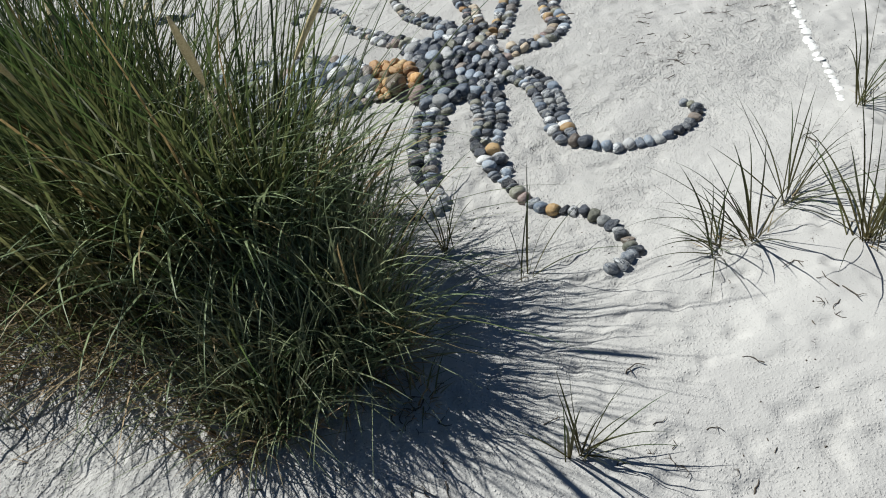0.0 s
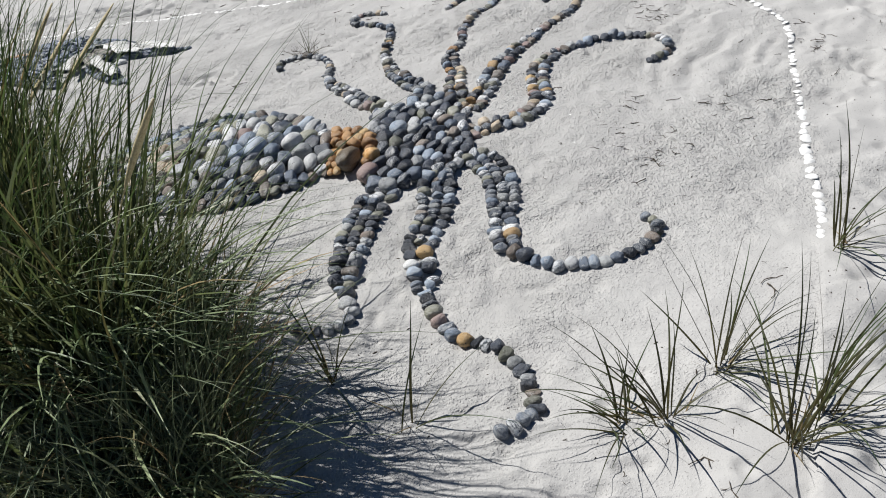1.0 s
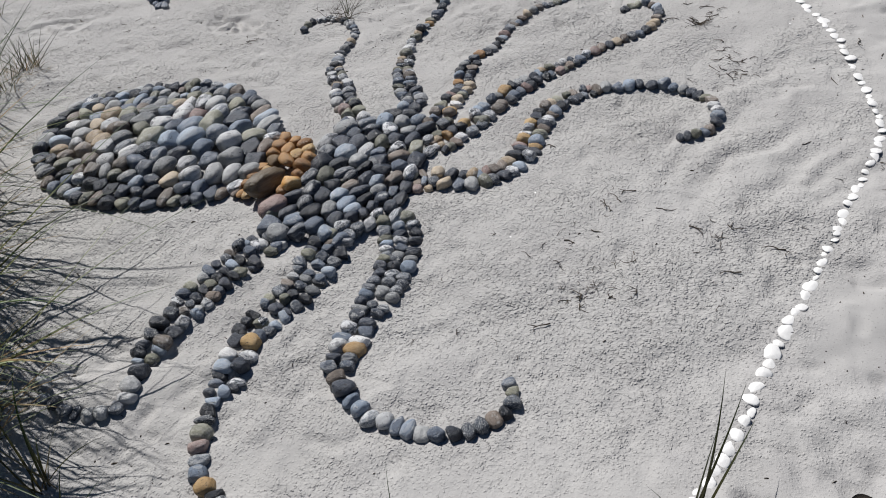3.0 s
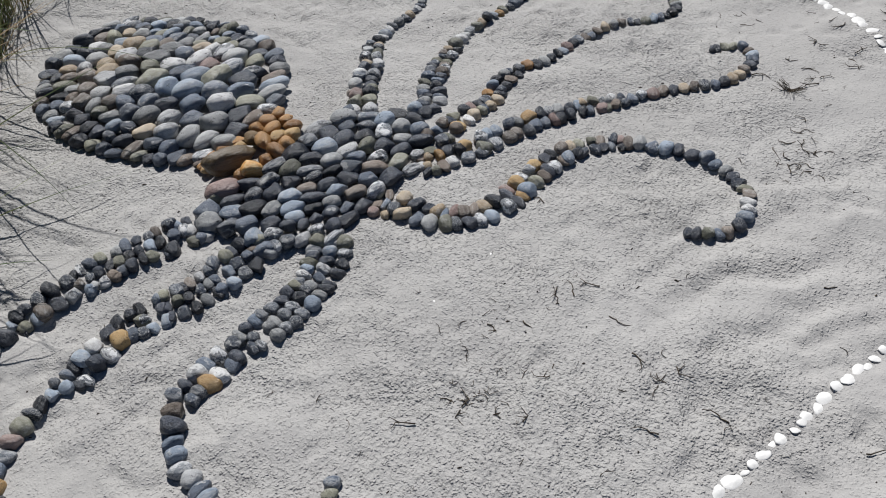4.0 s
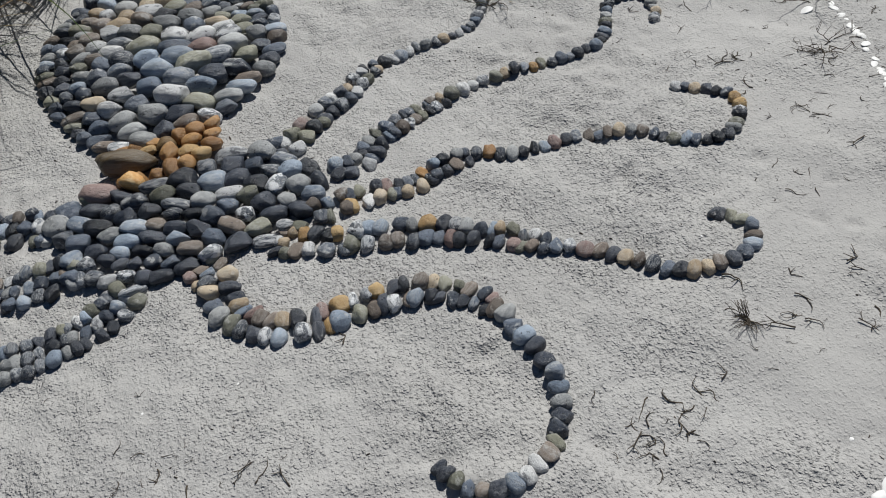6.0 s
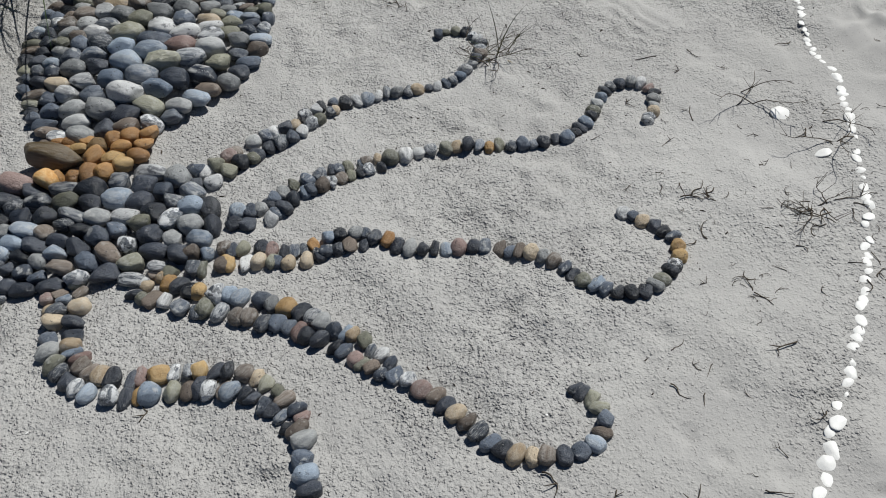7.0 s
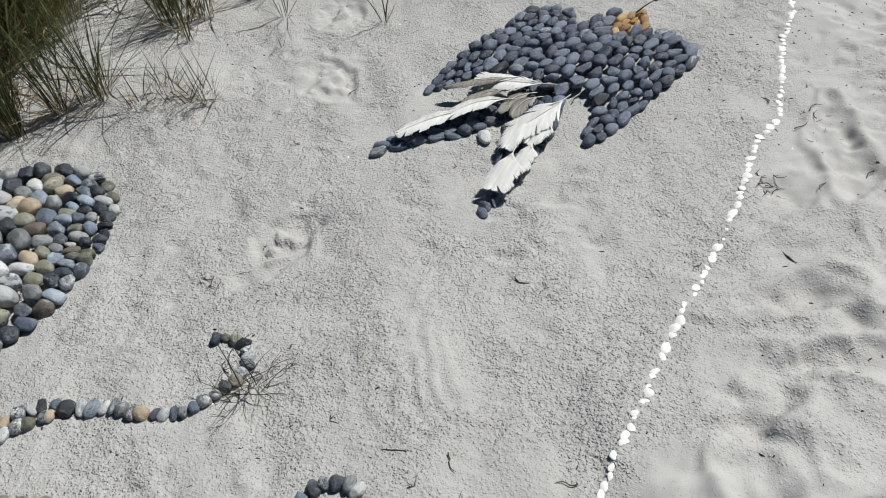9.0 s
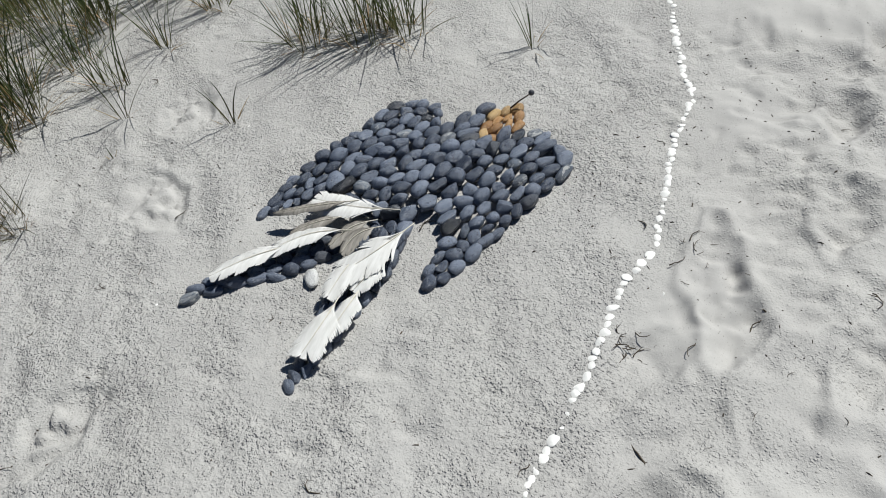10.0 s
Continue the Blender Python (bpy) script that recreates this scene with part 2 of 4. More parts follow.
def past_line(x, y):
    """Metres beyond the line of shells, on the walked side; negative within."""
    dx, dy = x[..., None] - line_xy[:, 0], y[..., None] - line_xy[:, 1]
    k = np.argmin(dx * dx + dy * dy, axis=-1)
    w = line_way[k]
    ax, ay = x - line_xy[k, 0], y - line_xy[k, 1]
    side = np.where(w[..., 0] * ay - w[..., 1] * ax > 0, 1.0, -1.0)
    return side * np.hypot(ax, ay)


FOOTPRINTS = [  # x, y, heading in degrees, depth
    (-1.33, 5.62, 150, 0.035), (-0.96, 5.67, 120, 0.045), (-0.60, 5.62, 150, 0.035), (-1.52, 5.82, 170, 0.04), (-1.72, 5.76, 10, 0.05),
    (-0.78, 5.84, 100, 0.05), (-1.96, 6.06, 170, 0.05), (-1.44, 6.10, 160, 0.05), (-2.44, 6.06, 175, 0.05), (-0.30, 5.80, 120, 0.04),
    (0.30, 5.62, 140, 0.04), (0.85, 5.45, 130, 0.045), (1.95, 4.30, 80, 0.04), (2.10, 3.75, 95, 0.045), (1.90, 3.30, 100, 0.04),
    (2.25, 3.05, 80, 0.045), (1.95, 2.55, 60, 0.04),
    (1.30, 1.35, 100, 0.03), (0.95, 1.10, 70, 0.04), (-2.9, 6.2, 170, 0.04), (-1.1, 6.35, 150, 0.05),
]
prints = random.Random(12)
while len(FOOTPRINTS) < 64:      # many older, half-filled prints on the walked side
    k = prints.randrange(len(line_xy) - 1)
    off = prints.uniform(0.16, 1.0)
    FOOTPRINTS.append((line_xy[k, 0] - line_way[k, 1] * off, line_xy[k, 1] + line_way[k, 0] * off, prints.uniform(0, 360), prints.uniform(0.014, 0.03)))


FRESH = [(-0.86, 4.27, 3, 0.020), (-1.69, 4.06, 47, 0.018), (-2.11, 3.95, 12, 0.015)]      # newer prints with crumbled clods in them
SMOOTH = [(x, y, 0.14) for x, y, _, _ in FRESH] + [(-0.20, 5.15, 0.13), (-0.02, 5.38, 0.12), (-0.30, 5.02, 0.08)]
SMOOTH += [(0.25, 4.98, 0.2), (0.65, 4.87, 0.2), (0.98, 4.70, 0.2), (1.25, 4.45, 0.18)]


def level_off(x, lo, hi, reach=0.8):
    """x within the bounds, easing to a standstill past them."""
    over, under = np.maximum(x - hi, 0), np.maximum(lo - x, 0)
    return np.clip(x, lo, hi) + reach * (1 - np.exp(-over / reach)) - reach * (1 - np.exp(-under / reach))


def height(x, y):
    x, y = np.asarray(x, float), np.asarray(y, float)
    u = level_off(x, -3.0, 2.2)
    v = level_off(y, 0.6, 6.4) - 4.0
    z = 0.0826 + 0.0142 * u + 0.0095 * v + 0.0171 * u * u + 0.0412 * u * v + 0.0002 * v * v
    close = np.clip(1 - np.maximum(np.maximum(-2.8 - x, x - 2.0), np.maximum(0.9 - y, y - 6.1)) / 0.7, 0, 1)
    out = np.clip((past_line(x, y) - 0.03) / 0.25, 0, 1) * close
    rough = (0.45 + 0.55 * out) * close
    z = z + 0.010 * rough * value_noise(x, y, 0.45, 3) + 0.007 * rough * value_noise(x + 0.3 * y, y, 0.19, 5)
    z = z + out * (0.014 * value_noise(x, y - 0.4 * x, 0.27, 8) + 0.011 * value_noise(x, y, 0.11, 9))
    z = z - out * 0.009 * np.clip(1 - 3.2 * np.abs(value_noise(x + 0.15 * value_noise(x, y, 0.2, 15), y, 0.33, 14)), 0, 1) ** 1.5      # scuffed furrows
    z = z + out * 0.009 * np.clip(1 - 2.6 * np.abs(value_noise(x + 0.5 * y, y - 0.3 * x, 0.17, 16)), 0, 1)
    z = z + out * (0.014 * np.abs(value_noise(x + 0.6 * y, 0.6 * y - 0.4 * x, 0.13, 12)) + 0.005 * value_noise(x, y, 0.05, 13))
    z = z + 0.0075 * value_noise(x + 0.7 * y, 3.2 * (y - 0.7 * x), 0.42, 71) * (1 - 0.4 * out) * close
    # hand-swept ridges beside the curled arm and above the short arm
    wob = 0.07 * value_noise(x, y, 0.25, 23) + 0.02 * value_noise(x, y, 0.08, 24)
    for cx, cy, r, gap, way, deep in ((1.74, 3.44, 0.43, 0.12, 2.6, 0.0115), (-0.75, 5.05, 0.34, 0.06, -1.1, 0.0045), (0.55, 2.2, 1.0, 0.14, 0.7, 0.004)):
        d = np.hypot(x - cx, y - cy) + wob
        turn = np.arctan2(y - cy, x - cx)
        arc = np.clip(np.cos((turn - way) * 0.5) ** 6, 0, 1)
        z = z + deep * arc * np.exp(-((d - r) / (0.5 * r)) ** 2) * np.sin(2 * math.pi * d / gap) * (0.55 + 0.45 * value_noise(x, y, 0.2, 21))
    for fx, fy, head, deep in FOOTPRINTS:
        c, s = math.cos(radians(head)), math.sin(radians(head))
        a, b_ = (x - fx) * c + (y - fy) * s, -(x - fx) * s + (y - fy) * c
        d = (a / 0.125) ** 2 + (b_ / (0.055 + 0.015 * np.clip(a / 0.125, -1, 1))) ** 2
        d = d * (1 + 0.45 * value_noise(x, y, 0.07, 61)) + 0.15 * value_noise(x, y, 0.03, 62)
        d = np.maximum(d, 0)
        z = z - 0.55 * deep * np.exp(-d ** 2 * 0.8) * (1 + 0.5 * value_noise(x, y, 0.045, 63)) + 0.22 * deep * np.exp(-((np.sqrt(d) - 1.4) / 0.35) ** 2)
    for fx, fy, head, deep in FRESH:
        c, s = math.cos(radians(head)), math.sin(radians(head))
        a, b_ = (x - fx) * c + (y - fy) * s, -(x - fx) * s + (y - fy) * c
        d = np.hypot(a / 0.15, b_ / 0.085) * (1 + 0.34 * value_noise(x, y, 0.10, 64) + 0.16 * value_noise(x, y, 0.035, 66))
        bowl = 1 / (1 + np.exp((d - 0.85) * 14))
        clods = np.clip(4.0 * value_noise(x + 0.8 * y, 0.6 * y - 0.5 * x, 0.030, 65) - 0.5, 0, 1) * np.exp(-(d / 0.62) ** 4)
        z = z - deep * bowl + 0.018 * clods + 0.006 * value_noise(x, y, 0.06, 67) * np.exp(-(d / 1.4) ** 2) + 0.18 * deep * np.exp(-((d - 1.15) / 0.22) ** 2)
    # small pocks and lumps where drops and feet have broken the crust
    worn = np.clip(0.35 + 1.2 * value_noise(x, y, 0.55, 91) + 0.8 * np.clip((3.2 - y) / 0.8, 0, 1), 0, 1.5) * close
    worn = worn + 1.1 * out * np.clip(0.4 + value_noise(x, y, 0.35, 94), 0, 1)
    z = z - 0.011 * worn * np.clip(value_noise(x, y, 0.050, 92) - 0.28, 0, 1) + 0.008 * worn * np.clip(value_noise(x + 0.3 * y, y, 0.065, 93) - 0.3, 0, 1)
    # low hummocks under the grass and dips between them
    for hx, hy, r, up in ((-0.75, 1.95, 0.55, 0.05), (-1.75, 3.05, 0.6, 0.05), (-2.6, 4.35, 0.3, 0.03), (1.3, 1.40, 0.65, 0.14), (1.5, 2.2, 0.3, 0.05), (-1.42, 3.5, 0.2, 0.025),
                           (-0.3, 4.2, 0.45, -0.014), (1.1, 3.9, 0.5, -0.016), (0.3, 2.15, 0.5, -0.030), (-1.9, 5.15, 0.6, 0.014)):
        z = z + up * np.exp(-((x - hx) ** 2 + (y - hy) ** 2) / r ** 2)
    far = np.clip(np.hypot(x + 0.5, y - 3.5) - 5.0, 0, None)
    z = z + np.minimum(far, 40) / 40 * 0.8 * (1 + value_noise(x, y, 60.0, 33))
    return z


def axis(lo, hi, step):
    core = np.arange(lo, hi + step / 2, step)
    grow = np.cumsum(step * 1.16 ** np.arange(1, 70))
    grow = grow[grow < 900]
    return np.concatenate([lo - grow[::-1], core, hi + grow])


GRID = {}


def build_ground():
    xs, ys = axis(-2.8, 2.0, 0.0088), axis(0.9, 6.1, 0.0088)
    gx, gy = np.meshgrid(xs, ys)
    z = np.concatenate([height(gx[k:k + 40], gy[k:k + 40]) for k in range(0, len(ys), 40)])
    GRID.update(xs=xs, ys=ys, z=z)
    near = (gx > -2.85) & (gx < 2.05) & (gy > 0.85) & (gy < 6.15)
    crust = np.clip(0.84 + 0.42 * value_noise(gx + 0.7 * gy, 2.8 * (gy - 0.7 * gx), 0.42, 41) + 0.30 * value_noise(gx, gy, 0.12, 42), 0.35, 1.4)
    walked = np.concatenate([np.clip(past_line(gx[k:k + 40], gy[k:k + 40]) / 0.1, 0, 1) for k in range(0, len(ys), 40)])
    soft = np.exp(-((gx - 0.90) ** 2 / 0.40 + (gy - 1.40) ** 2 / 0.26))
    crust = 0.7 + (crust - 0.7) * np.clip(1 - np.maximum(np.maximum(-2.8 - gx, gx - 2.0), np.maximum(0.9 - gy, gy - 6.1)) / 0.7, 0, 1)
    for px, py, r in SMOOTH:
        crust = crust * (1 - 0.65 * np.exp(-(((gx - px) ** 2 + (gy - py) ** 2) / r ** 2) ** 2))
    crust = crust * (1 - (0.70 + 0.26 * np.clip(2.4 * value_noise(gx, gy, 0.3, 43), -1, 1)) * walked) * (1 - 0.75 * soft)
    crust = crust * (1 - 0.38 * np.clip((3.1 - gy) / 0.8, 0, 1) * np.clip((gx + 0.3) / 0.4, 0, 1))
    z = z + np.where(near, crust * (0.0024 * value_noise(gx, gy, 0.030, 51) + 0.0016 * value_noise(gx, gy, 0.0132, 52)), 0)
    nx, ny = len(xs), len(ys)
    co = np.stack([gx.ravel(), gy.ravel(), z.ravel()], 1)
    k = (np.arange(ny - 1)[:, None] * nx + np.arange(nx - 1)[None]).ravel()
    faces = np.stack([k, k + 1, k + nx + 1, k + nx], 1)
    me = bpy.data.meshes.new("ground")
    me.vertices.add(len(co))
    me.vertices.foreach_set("co", co.ravel())
    me.loops.add(faces.size)
    me.loops.foreach_set("vertex_index", faces.ravel().astype(np.int32))
    me.polygons.add(len(faces))
    me.polygons.foreach_set("loop_start", np.arange(0, faces.size, 4, dtype=np.int32))
    me.update(calc_edges=True)
    me.attributes.new("crust", "FLOAT", "POINT").data.foreach_set("value", crust.ravel().astype(np.float32))
    me.polygons.foreach_set("use_smooth", np.ones(len(faces), dtype=bool))
    me.materials.append(SAND)
    return tagged(new("ground", me), "pale dune sand with a pitted crust and footprints", "sand", kind="structure")


build_ground()


def surface(x, y):
    """Height of the sand, looked up in the sheet's own grid."""
    xs, ys, z = GRID["xs"], GRID["ys"], GRID["z"]
    i = np.clip(np.searchsorted(xs, x) - 1, 0, len(xs) - 2)
    j = np.clip(np.searchsorted(ys, y) - 1, 0, len(ys) - 2)
    f, g = (x - xs[i]) / (xs[i + 1] - xs[i]), (y - ys[j]) / (ys[j + 1] - ys[j])
    return (z[j, i] * (1 - f) + z[j, i + 1] * f) * (1 - g) + (z[j + 1, i] * (1 - f) + z[j + 1, i + 1] * f) * g


def gz(x, y):
    return float(surface(x, y))


# ---------------------------------------------------------------- helpers for things
def part(name, bm, material, parent=None, label=""):
    me = bpy.data.meshes.new(name)
    bm.to_mesh(me)
    bm.free()
    me.materials.append(material)
    for p in me.polygons:
        p.use_smooth = True
    ob = new(name, me)
    ob.parent = parent
    return tagged(ob, label)


def pebble_mesh(name, seed, material):
    """A water-worn stone of about unit radius, lumpy, flattened and blunt."""
    rng = random.Random(seed)
    bm = bmesh.new()
    bmesh.ops.create_icosphere(bm, subdivisions=3, radius=1.0)
    off = Vector((rng.uniform(-40, 40), rng.uniform(-40, 40), rng.uniform(-40, 40)))
    knobbly = rng.random() < (0.7 if "flint" in name or "charcoal" in name else 0.4)
    power = rng.uniform(0.78, 0.94) if knobbly else rng.uniform(0.84, 0.98)
    cuts = [(Vector((rng.gauss(0, 1), rng.gauss(0, 1), rng.gauss(0, 0.8))).normalized(), rng.uniform(0.60, 0.88) if knobbly else rng.uniform(0.76, 0.96)) for _ in range(8 if knobbly else 5)]
    lump = 1.4 if knobbly else 0.95
    skew = rng.uniform(-0.14, 0.14)
    for v in bm.verts:
        d = v.co.normalized()
        q = Vector([math.copysign(abs(c) ** power, c) for c in d])
        q *= 1.0 + lump * (0.15 * noise.noise(d * 1.0 + off) + 0.10 * noise.noise(d * 2.3 + off) + 0.03 * noise.noise(d * 5.0 + off))
        for nrm, cut in cuts:
            over = q.dot(nrm) - cut
            if over > 0:
                q -= nrm * over * 0.8
        q.x *= 1 + skew * q.y
        q.y *= 1 - skew * q.z
        v.co = q * 1.02
    me = bpy.data.meshes.new(name)
    bm.to_mesh(me)
    bm.free()
    me.materials.append(material)
    for p in me.polygons:
        p.use_smooth = True
    return me


PEBBLE_MESH = {kind: [pebble_mesh(kind + "_pebble", 17 * k + j, mat) for j in range(9)] for k, (kind, mat) in enumerate(PEBBLE.items())}


def lay_pebble(rng, kind, x, y, a, b, ang, parent, lift=0.0, tall=None, name="pebble"):
    """One stone with half-lengths a along ang and b across it, a third of it in the sand."""
    c = tall or min(a, b) * rng.uniform(0.70, 1.0)
    ob = new(name, rng.choice(PEBBLE_MESH[kind]))
    if rng.random() < 0.5:
        ang += math.pi
    m = Matrix.LocRotScale((x, y, gz(x, y) + lift + c * 0.44), Euler((rng.uniform(-0.22, 0.22), rng.uniform(-0.22, 0.22), ang)), (a, b, c))
    top = parent.parent or parent
    ob.parent = parent
    ob.matrix_parent_inverse = Matrix.Translation(-top.location)
    ob.matrix_basis = m
    return ob


def choose(rng, mix):
    kinds, weights = zip(*mix)
    return rng.choices(kinds, weights)[0]


def in_polygon(p, poly):
    x, y = p[:, 0], p[:, 1]
    inside = np.zeros(len(p), bool)
    for (x0, y0), (x1, y1) in zip(poly, poly[1:] + poly[:1]):
        cross = ((y0 > y) != (y1 > y)) & (x < (x1 - x0) * (y - y0) / (y1 - y0 + 1e-12) + x0)
        inside ^= cross
    return inside


def pack(poly, size, seed, way=0.0, stretch=1.25, holes=()):
    """Fit stones together inside an outline. size(p): the stone's width there. Returns x, y, half-lengths and turn of each."""
    rng = np.random.default_rng(seed)
    q = np.array(poly)
    p = rng.uniform(q.min(0), q.max(0), (60000, 2))
    keep = in_polygon(p, poly)
    for hole in holes:
        keep &= ~in_polygon(p, hole)
    box = np.prod(q.max(0) - q.min(0))
    area = box * keep.mean()
    p = p[keep][:15000]
    w = 1.0 / size(p) ** 2
    n = max(3, int(area * w.mean() / 0.86))
    c, s = math.cos(way), math.sin(way)
    turn = np.array([[c, s], [-s, c]])
    u = p @ turn.T / np.array([stretch ** 0.5, stretch ** -0.5])
    seeds = u[rng.choice(len(u), n, p=w / w.sum(), replace=False)]
    for _ in range(26):
        d = ((u[:, None] - seeds[None]) ** 2).sum(-1)
        near = d.argmin(1)
        mass = np.bincount(near, w, n) + 1e-9
        seeds = np.stack([np.bincount(near, w * u[:, k], n) / mass for k in (0, 1)], 1)
    out = []
    for k in range(n):
        cell = p[near == k]
        if len(cell) < 6:
            continue
        mid = cell.mean(0)
        val, vec = np.linalg.eigh(np.cov((cell - mid).T))
        a, b = 2 * math.sqrt(val[1]), 2 * math.sqrt(max(val[0], 1e-7))
        out.append((mid[0], mid[1], a, max(b, 0.5 * a), math.atan2(vec[1, 1], vec[0, 1])))
    return out


# ---------------------------------------------------------------- octopus-shaped mosaic
def empty(name, x, y, label, category, group=""):
    ob = new(name)
    ob.empty_display_size = 0.1
    ob.matrix_world = Matrix.Translation((x, y, gz(x, y)))
    return tagged(ob, label, category, group)


BODY = [(-1.00, 3.20), (-1.06, 3.40), (-1.03, 3.56), (-0.89, 3.67), (-0.72, 3.735), (-0.53, 3.745), (-0.35, 3.68), (-0.22, 3.56), (-0.14, 3.46),
        (-0.11, 3.28), (-0.14, 3.12), (-0.24, 3.04), (-0.43, 2.955), (-0.60, 2.925), (-0.78, 2.96), (-0.92, 3.07)]
COLLAR = [(-0.15, 3.46), (-0.12, 3.28), (-0.15, 3.11), (-0.04, 3.10), (0.05, 3.17), (0.05, 3.34), (-0.02, 3.45)]
HEAD = [(-0.01, 3.47), (0.05, 3.36), (0.06, 3.18), (-0.01, 3.09), (0.03, 2.98), (0.13, 2.93), (0.22, 2.99), (0.32, 2.97), (0.36, 3.06),
        (0.44, 3.12), (0.42, 3.25), (0.40, 3.40), (0.42, 3.50), (0.38, 3.60), (0.28, 3.70), (0.17, 3.68), (0.09, 3.60), (0.02, 3.57)]
HEAD_MIX = (("slate", 32), ("charcoal", 46), ("grey", 16), ("blue", 14), ("olive", 12), ("flint", 24), ("brown", 7), ("pale", 10))
ARM_MIX = (("slate", 28), ("charcoal", 36), ("grey", 14), ("blue", 11), ("olive", 13), ("brown", 10), ("flint", 16), ("pale", 12), ("tan", 6), ("rose", 4))
WARM_MIX = (("slate", 23), ("charcoal", 34), ("grey", 11), ("blue", 10), ("olive", 14), ("brown", 16), ("pale", 10), ("tan", 9), ("orange", 2), ("amber", 3), ("flint", 11), ("rose", 6))

octopus = empty("pebble_mosaic", -0.1, 3.3, "octopus-shaped mosaic of grey beach pebbles laid on sand", "stone mosaic")


def section(name, parent):
    """A part of a mosaic, made of many stones."""
    ob = new(name)
    ob.empty_display_size = 0.05
    ob.parent = parent
    return ob


def lay_region(poly, size, seed, mix, parent, way=0.0, stretch=1.25, dome=0.0, centre=None, radii=(1, 1), fill=1.0, holes=()):
    rng = random.Random(seed)
    for x, y, a, b, ang in pack(poly, size, seed, way, stretch, holes):
        lift = 0.0
        if dome:
            lift = dome * max(0.0, 1 - ((x - centre[0]) / radii[0]) ** 2 - ((y - centre[1]) / radii[1]) ** 2)
        k = rng.uniform(0.88, 1.08) * fill
        lay_pebble(rng, choose(rng, mix(x, y) if callable(mix) else mix), x, y, a * k, b * k, ang + rng.uniform(-0.15, 0.15), parent, lift)


def lay_arm(points, widths, seed, mix, parent, accents=()):
    """Stones side by side along a curve; widths: (share of the length, width) rows. accents: (share, kind)."""
    rng = random.Random(seed)
    xy, way, length = spline(points, 0.004)
    s = 0.012
    marks = sorted(accents)
    while s < length:
        share = s / length
        w = float(np.interp(share, [r[0] for r in widths], [r[1] for r in widths]))
        w *= 0.95
        n = max(1, int(w / 0.044 + 0.45))
        wide = min(0.050, w / n)
        along = min(0.045, max(0.024, wide * rng.uniform(0.58, 0.86)))
        k = min(len(xy) - 1, int((s + along / 2) / 0.004))
        t, p = way[k], xy[k]
        side = np.array([-t[1], t[0]])
        ang = math.atan2(side[1], side[0])
        for j in range(n):
            off = (j + 0.5 - n / 2) * wide * 1.0 + rng.uniform(-0.1, 0.1) * wide
            slip = rng.uniform(-0.34, 0.34) * along if n > 1 else 0.0
            q = p + side * off + t * slip
            kind = choose(rng, mix)
            if marks and share >= marks[0][0] and j == n // 2:
                kind = marks.pop(0)[1]
            f = rng.uniform(0.88, 1.1)
            lay_pebble(rng, kind, q[0], q[1], wide * 0.54 * f, along * 0.57 * rng.uniform(0.92, 1.1), ang + rng.uniform(-0.3, 0.3), parent)
        s += along * (0.98 if n > 1 else 1.02)


def body_size(p):
    r = np.hypot((p[:, 0] + 0.42) / 0.62, (p[:, 1] - 3.34) / 0.36)
    return np.clip(0.108 - 0.062 * np.clip(r, 0, 1.1), 0.049, 0.108)


def body_mix(x, y):
    """Pale large stones by the collar, dark ones round the rim, brown ones at the far end."""
    rim = math.hypot((x + 0.58) / 0.50, (y - 3.34) / 0.40)
    if rim > 0.80:
        return (("slate", 36), ("charcoal", 28), ("olive", 16), ("grey", 10), ("brown", 11), ("flint", 10), ("blue", 12))
    if x > -0.55:
        return (("grey", 20), ("blue", 24), ("olive", 20), ("pale", 13), ("slate", 22), ("tan", 11), ("flint", 16), ("rose", 4), ("charcoal", 6))
    return (("grey", 16), ("olive", 22), ("brown", 18), ("slate", 22), ("pale", 10), ("tan", 9), ("blue", 13), ("orange", 2), ("charcoal", 10))


lay_region(BODY, body_size, 4, body_mix, section("mantle", octopus), radians(80), 1.35, 0.035, (-0.58, 3.33), (0.5, 0.4))
collar = section("collar", octopus)
lay_region(COLLAR, lambda p: np.full(len(p), 0.046), 6, (("orange", 66), ("amber", 24), ("brown", 8), ("bronze", 6)), collar, radians(100), 1.2, 0.025, (-0.05, 3.28), (0.15, 0.25),
           holes=([(-0.08, 3.06), (0.0, 3.06), (0.01, 3.28), (-0.07, 3.28)],))
lay_pebble(random.Random(3), "bronze", -0.045, 3.175, 0.098, 0.042, radians(84), collar, 0.015, 0.04)
lay_pebble(random.Random(5), "coral", 0.04, 3.19, 0.034, 0.028, radians(60), collar, 0.022, 0.030)
lay_pebble(random.Random(8), "rose", 0.03, 3.09, 0.055, 0.034, radians(70), collar, 0.006, 0.032)
lay_region(HEAD, lambda p: 0.078 - 0.032 * np.clip((p[:, 0] - 0.06) / 0.32, 0, 1), 9, HEAD_MIX, section("head", octopus), radians(75), 1.3, 0.02, (0.2, 3.3), (0.25, 0.4))

